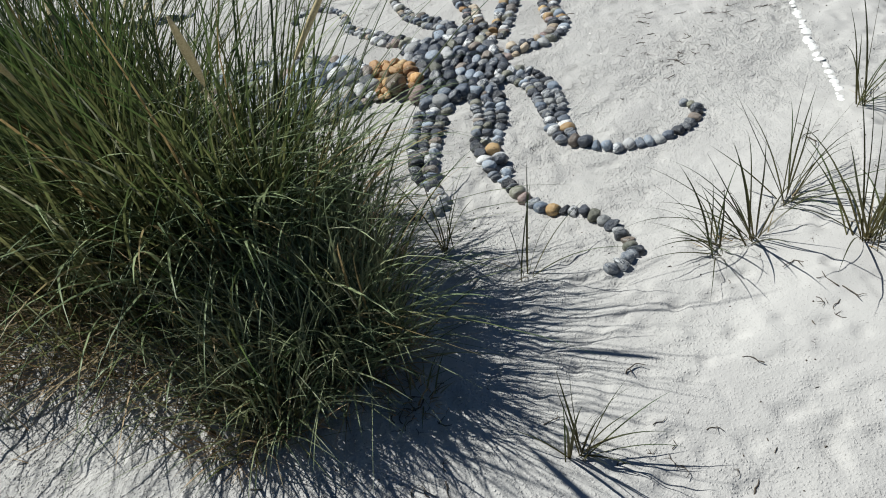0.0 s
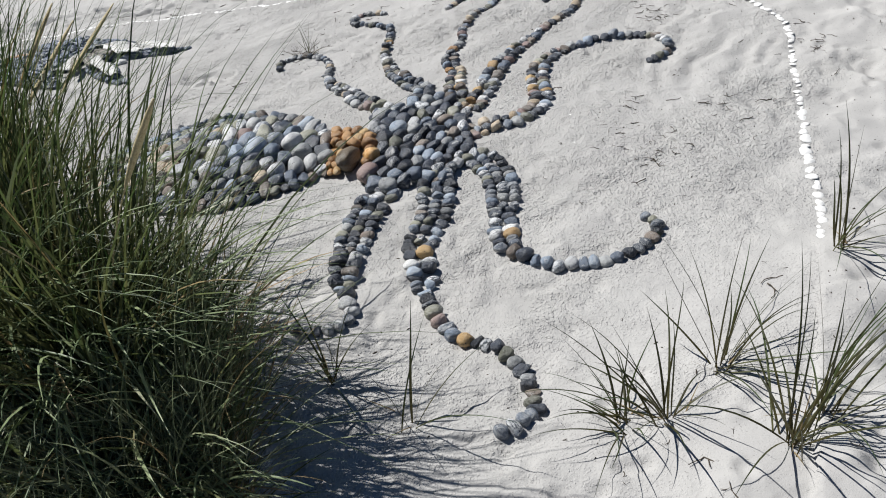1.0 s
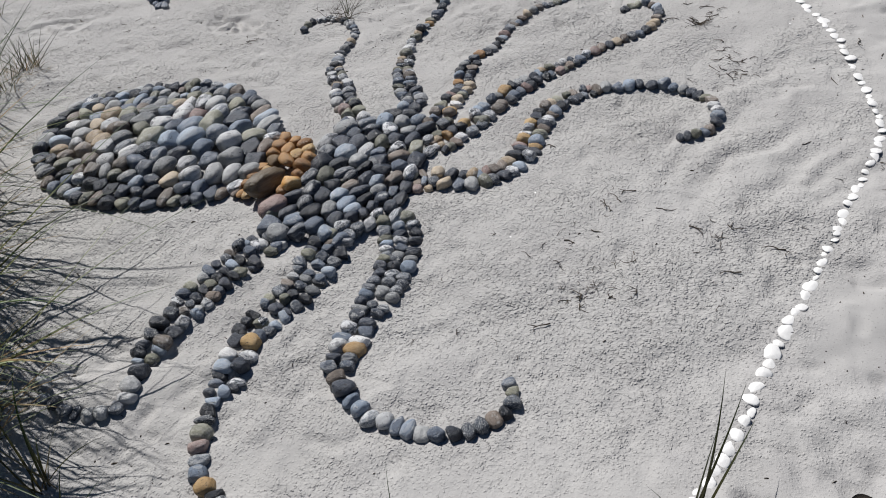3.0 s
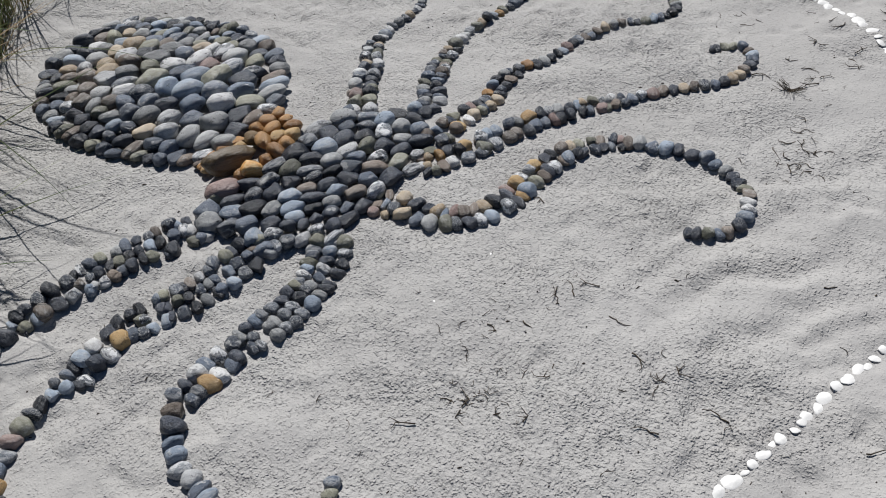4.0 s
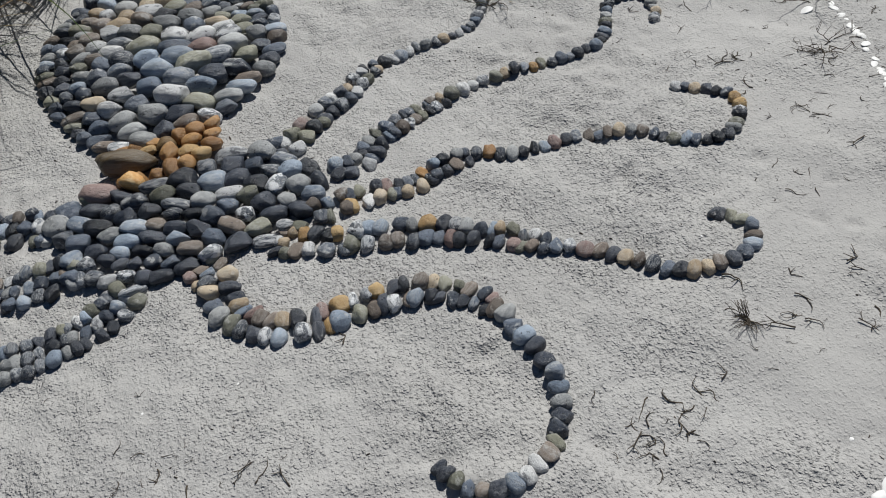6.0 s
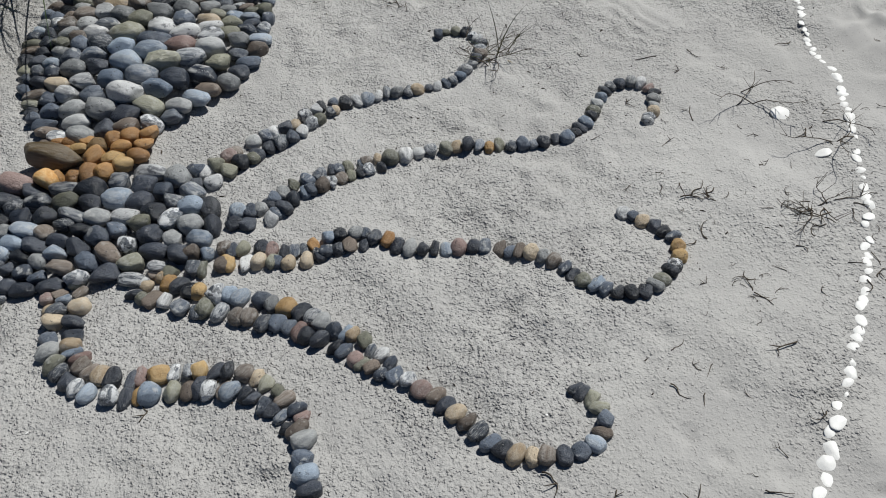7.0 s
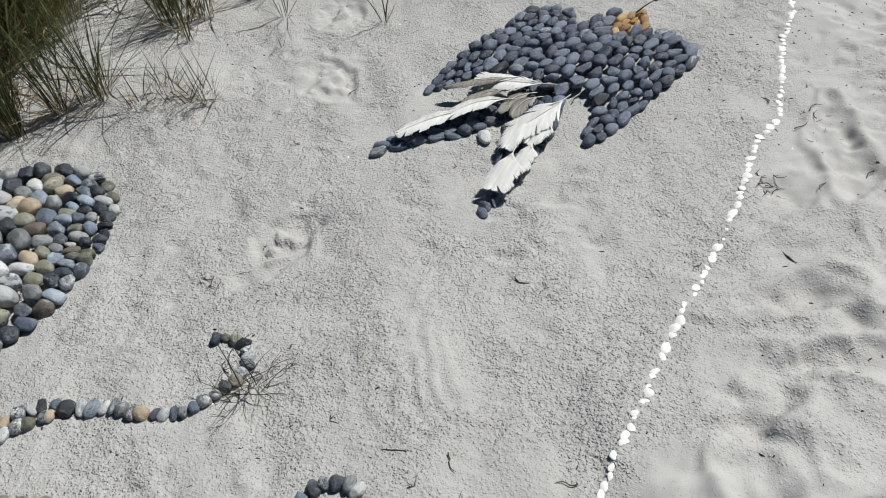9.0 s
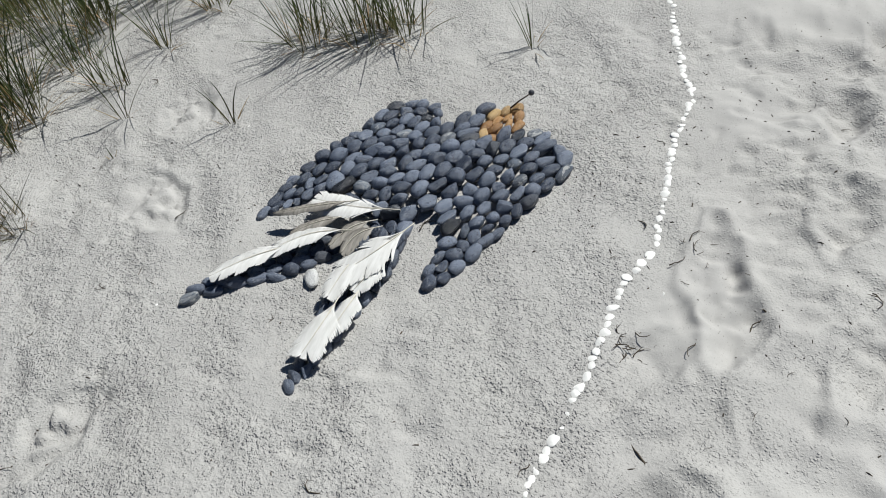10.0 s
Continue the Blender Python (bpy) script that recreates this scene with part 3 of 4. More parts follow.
lay_arm([(0.11, 3.02), (0.075, 2.92), (0.04, 2.81), (0.01, 2.70), (0.0, 2.60), (-0.01, 2.50), (0.0, 2.43), (0.02, 2.36), (0.03, 2.30), (0.0, 2.265), (-0.05, 2.235), (-0.15, 2.245), (-0.2, 2.29)],
        ((0, 0.155), (0.3, 0.13), (0.5, 0.105), (0.6, 0.07), (0.66, 0.05), (1, 0.038)), 21, HEAD_MIX, section("arm", octopus))
lay_arm([(0.26, 3.05), (0.285, 2.93), (0.27, 2.79), (0.235, 2.67), (0.225, 2.56), (0.24, 2.45), (0.255, 2.35), (0.29, 2.25), (0.35, 2.175), (0.45, 2.12), (0.50, 2.04), (0.525, 1.94), (0.53, 1.88), (0.50, 1.84), (0.44, 1.80)],
        ((0, 0.15), (0.25, 0.125), (0.42, 0.10), (0.47, 0.065), (0.55, 0.05), (1, 0.046)), 22, HEAD_MIX, section("arm", octopus), ((0.31, "amber"), (0.56, "rose"), (0.63, "amber")))
lay_arm([(0.41, 3.14), (0.47, 3.07), (0.50, 2.97), (0.51, 2.85), (0.50, 2.72), (0.50, 2.62), (0.52, 2.54), (0.58, 2.485), (0.66, 2.45), (0.75, 2.44), (0.83, 2.45), (0.90, 2.48), (0.95, 2.53), (0.97, 2.58), (0.94, 2.63)],
        ((0, 0.14), (0.3, 0.12), (0.46, 0.10), (0.52, 0.056), (1, 0.04)), 23, HEAD_MIX, section("arm", octopus), ((0.38, "pale"), (0.42, "amber"), (0.95, "olive"), (0.97, "slate"), (0.985, "charcoal")))
lay_arm([(0.40, 3.31), (0.48, 3.355), (0.57, 3.36), (0.65, 3.41), (0.705, 3.49), (0.71, 3.59), (0.705, 3.70), (0.73, 3.815), (0.80, 3.91), (0.89, 3.96), (1.01, 3.985), (1.12, 3.985), (1.21, 3.94), (1.255, 3.865), (1.27, 3.80), (1.225, 3.725), (1.17, 3.70)],
        ((0, 0.12), (0.35, 0.10), (0.52, 0.085), (0.60, 0.052), (1, 0.038)), 24, WARM_MIX, section("arm", octopus), ((0.3, "amber"), (0.36, "amber"), (0.5, "brown"), (0.93, "slate"), (0.95, "olive"), (0.97, "charcoal"), (0.99, "charcoal")))
lay_arm([(0.40, 3.50), (0.46, 3.61), (0.495, 3.72), (0.53, 3.82), (0.56, 3.90), (0.61, 3.98), (0.655, 4.05), (0.72, 4.12), (0.76, 4.18), (0.83, 4.25), (0.89, 4.30), (0.94, 4.35), (0.965, 4.40), (0.97, 4.47), (0.955, 4.52), (0.92, 4.55), (0.87, 4.55), (0.82, 4.51)],
        ((0, 0.12), (0.3, 0.10), (0.5, 0.08), (0.55, 0.05), (1, 0.038)), 25, WARM_MIX, section("arm", octopus), ((0.12, "amber"), (0.28, "amber"), (0.42, "tan")))
lay_arm([(0.36, 3.57), (0.36, 3.69), (0.36, 3.80), (0.37, 3.90), (0.345, 3.98), (0.345, 4.07), (0.375, 4.15), (0.40, 4.23), (0.40, 4.32), (0.415, 4.40), (0.47, 4.49), (0.54, 4.56), (0.59, 4.64), (0.58, 4.71), (0.52, 4.77), (0.46, 4.785), (0.40, 4.76), (0.33, 4.67)],
        ((0, 0.10), (0.3, 0.085), (0.36, 0.046), (1, 0.038)), 26, WARM_MIX, section("arm", octopus), ((0.22, "orange"), (0.33, "orange"), (0.58, "tan"), (0.84, "amber"), (0.87, "amber")))
lay_arm([(0.22, 3.69), (0.22, 3.78), (0.17, 3.84), (0.12, 3.92), (0.08, 4.0), (0.06, 4.08), (0.04, 4.16), (0.02, 4.25), (0.03, 4.33), (0.04, 4.42), (0.04, 4.52), (0.02, 4.61), (-0.06, 4.67), (-0.15, 4.72), (-0.18, 4.78), (-0.14, 4.84), (-0.07, 4.84), (0.0, 4.81)],
        ((0, 0.11), (0.3, 0.075), (0.36, 0.046), (1, 0.038)), 27, ARM_MIX, section("arm", octopus), ((0.28, "tan"), (0.5, "amber"), (0.95, "tan")))
lay_arm([(0.05, 3.54), (0.055, 3.63), (-0.005, 3.70), (-0.065, 3.77), (-0.11, 3.85), (-0.17, 3.92), (-0.22, 4.01), (-0.24, 4.10), (-0.24, 4.18), (-0.25, 4.25), (-0.28, 4.32), (-0.36, 4.37), (-0.44, 4.39), (-0.50, 4.34), (-0.50, 4.26)],
        ((0, 0.12), (0.25, 0.10), (0.4, 0.08), (0.5, 0.045), (1, 0.037)), 28, ARM_MIX, section("arm", octopus), ((0.3, "tan"), (0.5, "pale"), (0.6, "tan")))

# ---------------------------------------------------------------- bird-shaped mosaic
bird = empty("pebble_mosaic", -1.9, 4.9, "swallow-shaped mosaic of dark slate pebbles laid on sand", "stone mosaic")
BIRD = [(-1.65, 4.43), (-1.81, 4.45), (-2.02, 4.56), (-2.25, 4.65), (-2.29, 4.74), (-2.26, 4.83), (-2.13, 4.885), (-2.22, 4.93), (-2.30, 4.99), (-2.26, 5.08), (-2.16, 5.10),
        (-2.18, 5.19), (-2.10, 5.30), (-1.99, 5.31), (-1.84, 5.25), (-1.68, 5.17), (-1.53, 5.10), (-1.47, 5.05), (-1.50, 5.01), (-1.68, 5.03), (-1.76, 4.97), (-1.70, 4.88), (-1.72, 4.74), (-1.80, 4.62)]
BEAKS = [(-2.27, 5.00), (-2.32, 5.09), (-2.20, 5.125), (-2.09, 5.04), (-2.11, 4.99)]
TAIL_LONG = [(-1.72, 4.92), (-1.54, 4.93), (-1.28, 4.88), (-1.085, 4.82), (-1.11, 4.795), (-1.27, 4.79), (-1.53, 4.76), (-1.70, 4.80)]
TAIL_SIDE = [(-1.68, 4.78), (-1.53, 4.735), (-1.44, 4.63), (-1.38, 4.49), (-1.29, 4.37), (-1.36, 4.37), (-1.50, 4.47), (-1.62, 4.62)]
DARK_MIX = (("coal", 88), ("charcoal", 6), ("slate", 6))
lay_region(BIRD, lambda p: 0.053 + 0.011 * value_noise(p[:, 0], p[:, 1], 0.16, 17), 31, DARK_MIX, section("wings", bird), radians(155), 1.5, 0.02, (-1.95, 4.9), (0.4, 0.5), 0.96, holes=(BEAKS,))
lay_region(BEAKS, lambda p: np.full(len(p), 0.042), 32, (("orange", 60), ("amber", 20)), section("throat", bird), radians(165), 1.9)
lay_region(TAIL_LONG, lambda p: np.full(len(p), 0.043), 33, DARK_MIX, section("tail_prong", bird), radians(10), 1.5)
lay_pebble(random.Random(41), "pale", -1.46, 4.715, 0.036, 0.020, radians(35), bird)
lay_region(TAIL_SIDE, lambda p: np.full(len(p), 0.043), 34, DARK_MIX, section("tail_prong", bird), radians(120), 1.5)


# ---------------------------------------------------------------- line of shells
def shell_mesh(seed):
    """Domed valve with growth ridges, a hinge and a hollow underside."""
    rng = random.Random(seed)
    bm = bmesh.new()
    rings, seg = 7, 24
    rows = []
    for inner in (0, 1):
        for i in range(rings):
            r = (i + 1) / rings
            row = []
            for j in range(seg):
                a = 2 * math.pi * j / seg
                edge = 1.0 + 0.05 * math.cos(2 * a) + 0.05 * math.sin(3 * a + seed) + 0.025 * math.sin(7 * a + 2 * seed) - 0.16 * max(0.0, math.cos(a)) ** 6
                z = 0.42 * (1 - r ** 2.3) * (1 + 0.25 * math.cos(a) * r) + 0.02 * math.sin(9 * r)
                k = r * (1 - 0.05 * inner)
                row.append(bm.verts.new((edge * k * math.cos(a) + 0.12 * (1 - r), 0.86 * edge * k * math.sin(a), z - 0.05 * inner)))
            rows.append(row)
    tops = [bm.verts.new((0.12, 0, 0.43)), bm.verts.new((0.12, 0, 0.37))]
    for inner in (0, 1):
        o = rows[inner * rings:(inner + 1) * rings]
        for j in range(seg):
            n = (j + 1) % seg
            tri = (tops[inner], o[0][j], o[0][n])
            bm.faces.new(tri if not inner else tri[::-1])
            for i in range(rings - 1):
                quad = (o[i][j], o[i + 1][j], o[i + 1][n], o[i][n])
                bm.faces.new(quad if not inner else quad[::-1])
    for j in range(seg):
        n = (j + 1) % seg
        bm.faces.new((rows[rings - 1][j], rows[2 * rings - 1][j], rows[2 * rings - 1][n], rows[rings - 1][n]))
    me = bpy.data.meshes.new("shell")
    bm.to_mesh(me)
    bm.free()
    me.materials.append(SHELL)
    for p in me.polygons:
        p.use_smooth = True
    return me


SHELLS = [shell_mesh(k) for k in range(5)]


def lay_shell(rng, x, y, r, ang, tilt=0.22):
    ob = new("shell", rng.choice(SHELLS))
    ob.matrix_world = Matrix.LocRotScale((x, y, gz(x, y) - 0.002), Euler((rng.uniform(-tilt, tilt), rng.uniform(-tilt, tilt), ang)), (r * 1.12, r * rng.uniform(0.88, 1.1), r * rng.uniform(0.45, 0.75)))
    return tagged(ob, "bleached white bivalve shell lying on the sand", "shell", "line of shells")


rng = random.Random(77)
sx, sw, slen = spline(SHELL_LINE, 0.004)
s = 0.0
while s < slen:
    r = rng.uniform(0.0115, 0.0200) * (1.0 + 0.22 * min(1.0, max(0.0, (s - 0.55 * slen) / (0.15 * slen))))
    k = min(len(sx) - 1, int((s + r) / 0.004))
    side = rng.uniform(-0.0045, 0.0045)
    lay_shell(rng, sx[k, 0] - sw[k, 1] * side, sx[k, 1] + sw[k, 0] * side, r, math.atan2(sw[k, 1], sw[k, 0]) + rng.choice((0.0, math.pi)) + rng.gauss(0, 0.45))
    s += 2 * r * rng.uniform(0.78, 0.98) + (0.02 if rng.random() < 0.03 else 0)
for x, y, r in ((0.03, 5.15, 0.032), (0.19, 5.20, 0.022)):
    lay_shell(rng, x, y, r, rng.uniform(0, 6.28), 0.5)


# ---------------------------------------------------------------- grass
def blades(name, rng, roots, material, parent, seg=8):
    """Narrow folded leaves. roots: (x, y, z, heading, lean, length, width, droop) rows, in the parent's space."""
    r = np.array(roots)
    n = len(r)
    o = parent.matrix_world.translation
    r[:, 2] = surface(r[:, 0] + o.x, r[:, 1] + o.y) - o.z - 0.01
    t = np.linspace(0, 1, seg + 1)
    head, lean, length, width, droop = r[:, 3:4], r[:, 4:5], r[:, 5:6], r[:, 6:7], r[:, 7:8]
    ang = np.minimum(lean + droop * t[None] ** 1.7, 2.3)
    ds = length / seg
    out = np.cumsum(np.sin(ang) * ds, 1) - np.sin(ang[:, :1]) * ds
    up = np.cumsum(np.cos(ang) * ds, 1) - np.cos(ang[:, :1]) * ds
    sway = 0.05 * length * np.sin(2.2 * t[None] + head * 3)
    cx = r[:, 0:1] + out * np.cos(head) - sway * np.sin(head) * t
    cy = r[:, 1:2] + out * np.sin(head) + sway * np.cos(head) * t
    cz = r[:, 2:3] + up
    w = width / 2 * (0.55 + 0.45 * np.minimum(1, t[None] * 6)) * np.clip(1.03 - t[None] ** 2.6, 0.06, 1)
    twist = head + math.pi / 2 + 0.8 * np.sin(head * 7)
    dx, dy = np.cos(twist) * w, np.sin(twist) * w
    fold = w * 0.55
    left = np.stack([cx - dx, cy - dy, cz], -1)
    mid = np.stack([cx - fold * np.cos(head), cy - fold * np.sin(head), cz - fold * 0.3], -1)
    right = np.stack([cx + dx, cy + dy, cz], -1)
    co = np.stack([left, mid, right], 2).reshape(-1, 3)
    along = np.repeat(np.tile(t, n), 3)
    base = (np.arange(n)[:, None] * (seg + 1) + np.arange(seg)[None]).ravel() * 3
    f1 = np.stack([base, base + 1, base + 4, base + 3], 1)
    f2 = np.stack([base + 1, base + 2, base + 5, base + 4], 1)
    faces = np.concatenate([f1, f2])
    me = bpy.data.meshes.new(name)
    me.from_pydata(co.tolist(), [], faces.tolist())
    me.attributes.new("along", "FLOAT", "POINT").data.foreach_set("value", along.astype(np.float32))
    me.polygons.foreach_set("use_smooth", np.ones(len(faces), dtype=bool))
    me.materials.append(material)
    ob = new(name, me)
    ob.parent = parent
    if n > 1:
        ob["kind"] = "stuff"
    return ob


def seed_head(rng, parent, x, y, tip):
    """A stiff stalk from (x, y) that carries a long, dense, tapered spike up to the tip, in the parent's space."""
    bm = bmesh.new()
    steps = 30
    prev = None
    foot, top = Vector((x, y, -0.01)), Vector(tip)
    out = Vector((top.x - x, top.y - y, 0))
    for i in range(steps + 1):
        t = i / steps
        c = foot.lerp(top, t) - out * 0.28 * math.sin(math.pi * t)
        spike = max(0.0, (t - 0.79) / 0.21)
        r = 0.0016 if spike == 0 else 0.0025 + 0.0074 * math.sin(math.pi * min(1, spike * 0.92 + 0.08)) ** 0.7 * rng.uniform(0.82, 1.15)
        ring = [bm.verts.new((c.x + r * math.cos(0.785 * j), c.y + r * math.sin(0.785 * j), c.z)) for j in range(8)]
        if prev:
            for j in range(8):
                bm.faces.new((prev[j], prev[(j + 1) % 8], ring[(j + 1) % 8], ring[j]))
        prev = ring
    bm.faces.new(prev)
    return part("seed_head", bm, SEED, parent, "straw-coloured seed spike")


def grass(x, y, count, tall, spread, seed, label, dry=0.12, lean=0.35, heads=(), droop=0.6, width=0.0042, oval=1.0, turn=0.0, group="tufts of dune grass", flat=0.0, single=False, arching=0, leaf=None):
    """A tuft: green leaves, dry leaves low down and a few seed spikes, all from one crown."""
    rng = random.Random(seed)
    root = empty("grass_tuft", x, y, label, "grass", group)

    def row(long, dryish):
        a, d = rng.uniform(0, 6.283), spread * math.sqrt(rng.random())
        ox, oy = d * math.cos(a), d * oval * math.sin(a)
        px, py = ox * math.cos(turn) - oy * math.sin(turn), ox * math.sin(turn) + oy * math.cos(turn)
        outward = math.atan2(py, px) + rng.gauss(0, 0.9)
        tilt = abs(rng.gauss(0.05, lean)) * (0.6 + 0.6 * d / (spread + 1e-6))
        if dryish:
            tilt = rng.uniform(0.5, 1.35)
        elif rng.random() < flat:
            tilt = rng.uniform(0.7, 1.25)
        bend = rng.uniform(0.25, 1.0) * droop * (2.0 if rng.random() < 0.3 else 1.0)
        return (px, py, 0.0, outward, min(tilt, 1.3), long, width * rng.uniform(0.6, 1.25), min(bend, max(0.05, 1.75 - tilt)) if dryish is False else 0.25)

    green = [row(tall * rng.uniform(0.5, 1.08), False) for _ in range(count)]
    if single:
        for one in green:
            blades("blade", rng, [one], TOUGH, root)
    else:
        blades("foliage", rng, green, leaf or BLADE, root)
    # arching leaves painted paler, standing in for sunlit ones
    if arching:
        lit = []
        for _ in range(arching):
            px, py, z, _, _, _, wd, _ = row(1.0, False)
            lit.append((px, py, z, rng.gauss(-0.7, 0.9), rng.uniform(0.15, 0.6), tall * rng.uniform(0.42, 0.8), wd * 1.3, rng.uniform(0.9, 1.7)))
        blades("arching_foliage", rng, lit, SUNLIT, root, 12)["label"] = "arching green leaves coloured pale as if sunlit"
    old = [row(tall * rng.uniform(0.15, 0.55), True) for _ in range(max(2, int(count * dry)))]
    blades("dry_foliage", rng, old, STRAW, root)["label"] = "dry straw-coloured leaves"
    for tip in heads:
        a, d = rng.uniform(0, 6.283), spread * 0.6 * rng.random()
        seed_head(rng, root, d * math.cos(a), d * math.sin(a), (tip[0] - x, tip[1] - y, tip[2] - gz(x, y)))
    return root


BIG = "tall dense green marram grass tuft with straw-coloured seed spikes"
SPIKES = {2: [(-0.11, 1.88, 0.97), (-0.37, 1.43, 1.08)], 4: [(-0.57, 2.90, 0.88), (-0.62, 2.72, 0.90), (-0.71, 2.82, 0.93), (-0.86, 2.70, 0.92)], 0: [(-0.97, 2.54, 0.92), (-0.80, 1.60, 1.1)]}
for k, (x, y, n, h, r, ln) in enumerate([(-0.98, 2.25, 560, 1.05, 0.24, 0.26), (-0.64, 2.00, 430, 1.10, 0.20, 0.22), (-0.49, 1.94, 360, 1.05, 0.15, 0.20),
                                         (-1.38, 2.52, 260, 1.05, 0.22, 0.26), (-0.95, 2.36, 400, 1.0, 0.2, 0.24), (-0.25, 1.72, 50, 0.62, 0.09, 0.30),
                                         (-0.38, 2.06, 90, 0.78, 0.11, 0.20), (-0.66, 1.74, 50, 0.6, 0.16, 0.34), (-0.45, 1.52, 50, 0.4, 0.13, 0.45), (-1.2, 2.5, 340, 1.05, 0.22, 0.26),
                                         (-1.0, 1.76, 16, 0.5, 0.2, 0.4), (-0.62, 2.20, 220, 0.66, 0.14, 0.24), (-0.84, 1.98, 320, 1.18, 0.2, 0.20)]):
    grass(x, y, n * 11 // 20, h, r, 100 + k, BIG, 0.9 if y < 1.75 else 0.6, ln, SPIKES.get(k, ()), 0.9, 0.0082, flat=0.08, arching=int(n * (0.36 if x > -0.7 else 0.12)))
for k, (x, y, n, h, r, ln) in enumerate([(-1.58, 2.60, 420, 1.12, 0.22, 0.22), (-1.85, 2.50, 380, 1.05, 0.24, 0.22), (-1.20, 2.66, 340, 1.1, 0.2, 0.2), (-1.0, 2.50, 260, 1.1, 0.18, 0.2)]):
    grass(x, y, n * 7 // 10, h, r, 130 + k, BIG, 0.3, ln, (), 0.9, 0.0082, flat=0.05, arching=n // 8)
FINE = "fine grey-green grass tuft with thin leaves arching over the sand"
for k, (x, y, n, h, r, ln) in enumerate([(-0.28, 1.72, 150, 0.62, 0.07, 0.26), (-0.24, 1.86, 60, 0.66, 0.06, 0.20), (-0.38, 1.60, 120, 0.50, 0.08, 0.34), (-0.50, 1.70, 110, 0.52, 0.09, 0.34),
                                         (-0.21, 2.02, 34, 0.66, 0.05, 0.16), (-0.26, 2.14, 30, 0.7, 0.05, 0.16), (-0.42, 1.48, 60, 0.34, 0.08, 0.45),
                                         (-0.30, 1.55, 130, 0.52, 0.07, 0.30), (-0.45, 1.43, 110, 0.42, 0.09, 0.36), (-0.19, 1.62, 90, 0.50, 0.05, 0.30), (-0.58, 1.56, 90, 0.42, 0.10, 0.36)]):
    grass(x, y, n, h, r, 140 + k, FINE, 0.5, ln, (), 1.0, 0.0052, flat=0.12, arching=n // 3, leaf=SILVER)
STALKY = "thin dry grass stalks on sand in dappled shade, outermost added to throw it"
# the last four, mostly out of view, are added to dapple the sand with shadow
for k, (x, y, n, h, r) in enumerate([(-1.05, 1.78, 18, 0.50, 0.16), (-0.80, 1.66, 18, 0.46, 0.15), (-0.66, 1.52, 16, 0.40, 0.12), (-1.25, 1.66, 16, 0.5, 0.15), (-0.95, 1.52, 12, 0.34, 0.14), (-1.55, 2.05, 90, 0.9, 0.2), (-1.32, 1.95, 50, 0.75, 0.16), (-1.75, 1.85, 70, 0.9, 0.2), (-1.45, 1.75, 40, 0.6, 0.2)]):
    grass(x, y, n, h, r, 150 + k, STALKY, 1.6, 0.35, (), 0.6, 0.0036, group="dead grass", flat=0.2, leaf=SILVER)
DEAD = "tangle of brown dead grass leaves on sand beside green tufts"
for k, (x, y, n, h, r) in enumerate([(-1.12, 1.84, 24, 0.42, 0.16), (-0.86, 1.74, 20, 0.40, 0.14), (-0.55, 1.42, 14, 0.34, 0.12), (-0.30, 1.52, 10, 0.36, 0.08), (-1.4, 1.9, 20, 0.4, 0.15), (-0.16, 1.62, 8, 0.3, 0.06), (-1.02, 1.80, 22, 0.62, 0.16), (-0.76, 1.70, 20, 0.55, 0.16), (-0.50, 1.60, 14, 0.5, 0.12),
                                      (-1.32, 2.16, 30, 0.42, 0.14), (-1.12, 2.08, 30, 0.42, 0.13), (-0.92, 1.98, 28, 0.42, 0.12), (-0.74, 1.86, 22, 0.4, 0.11), (-0.55, 1.38, 26, 0.26, 0.07), (-0.15, 1.45, 14, 0.16, 0.06)]):
    grass(x, y, n, h, r, 160 + k, DEAD, 6.0, 0.4, (), 0.9, 0.0042, group="dead grass", flat=0.3)
SMALL = "sparse green dune grass tuft growing from bare sand"


def sparse_tuft(x, y, stalks, leaves, tall, side, seed, label=SMALL, thin=1.0):
    """A few stiff upright stalks close together, with thin leaves that arch over to one side. Every leaf is a part."""
    rng = random.Random(seed)
    root = empty("grass_tuft", x, y, label, "grass", "tufts of dune grass")
    for k in range(stalks):
        lean, droop = abs(rng.gauss(0.05, 0.22)), rng.uniform(0.0, 0.3)
        blades("blade", rng, [(rng.gauss(0, 0.011), rng.gauss(0, 0.011), 0.0, rng.uniform(0, 6.283), lean, tall * rng.uniform(0.75, 1.1), thin * rng.uniform(0.0050, 0.0076), droop)], TOUGH, root)
    for k in range(leaves * 3 // 2):
        heading = side + rng.gauss(0, 1.2)
        lean = rng.uniform(0.25, 1.05)
        blades("blade", rng, [(rng.gauss(0, 0.014), rng.gauss(0, 0.014), 0.0, heading, lean, tall * rng.uniform(0.5, 1.05), thin * rng.uniform(0.0038, 0.0064), rng.uniform(0.3, 1.1))],
               rng.choice((TOUGH, TOUGH, REED)), root, 10)
    for k in range(max(2, leaves // 4)):
        blades("dry_blade", rng, [(rng.gauss(0, 0.02), rng.gauss(0, 0.02), 0.0, rng.uniform(0, 6.283), rng.uniform(0.8, 1.3), tall * rng.uniform(0.15, 0.4), 0.004, 0.25)], STRAW, root)
    return root


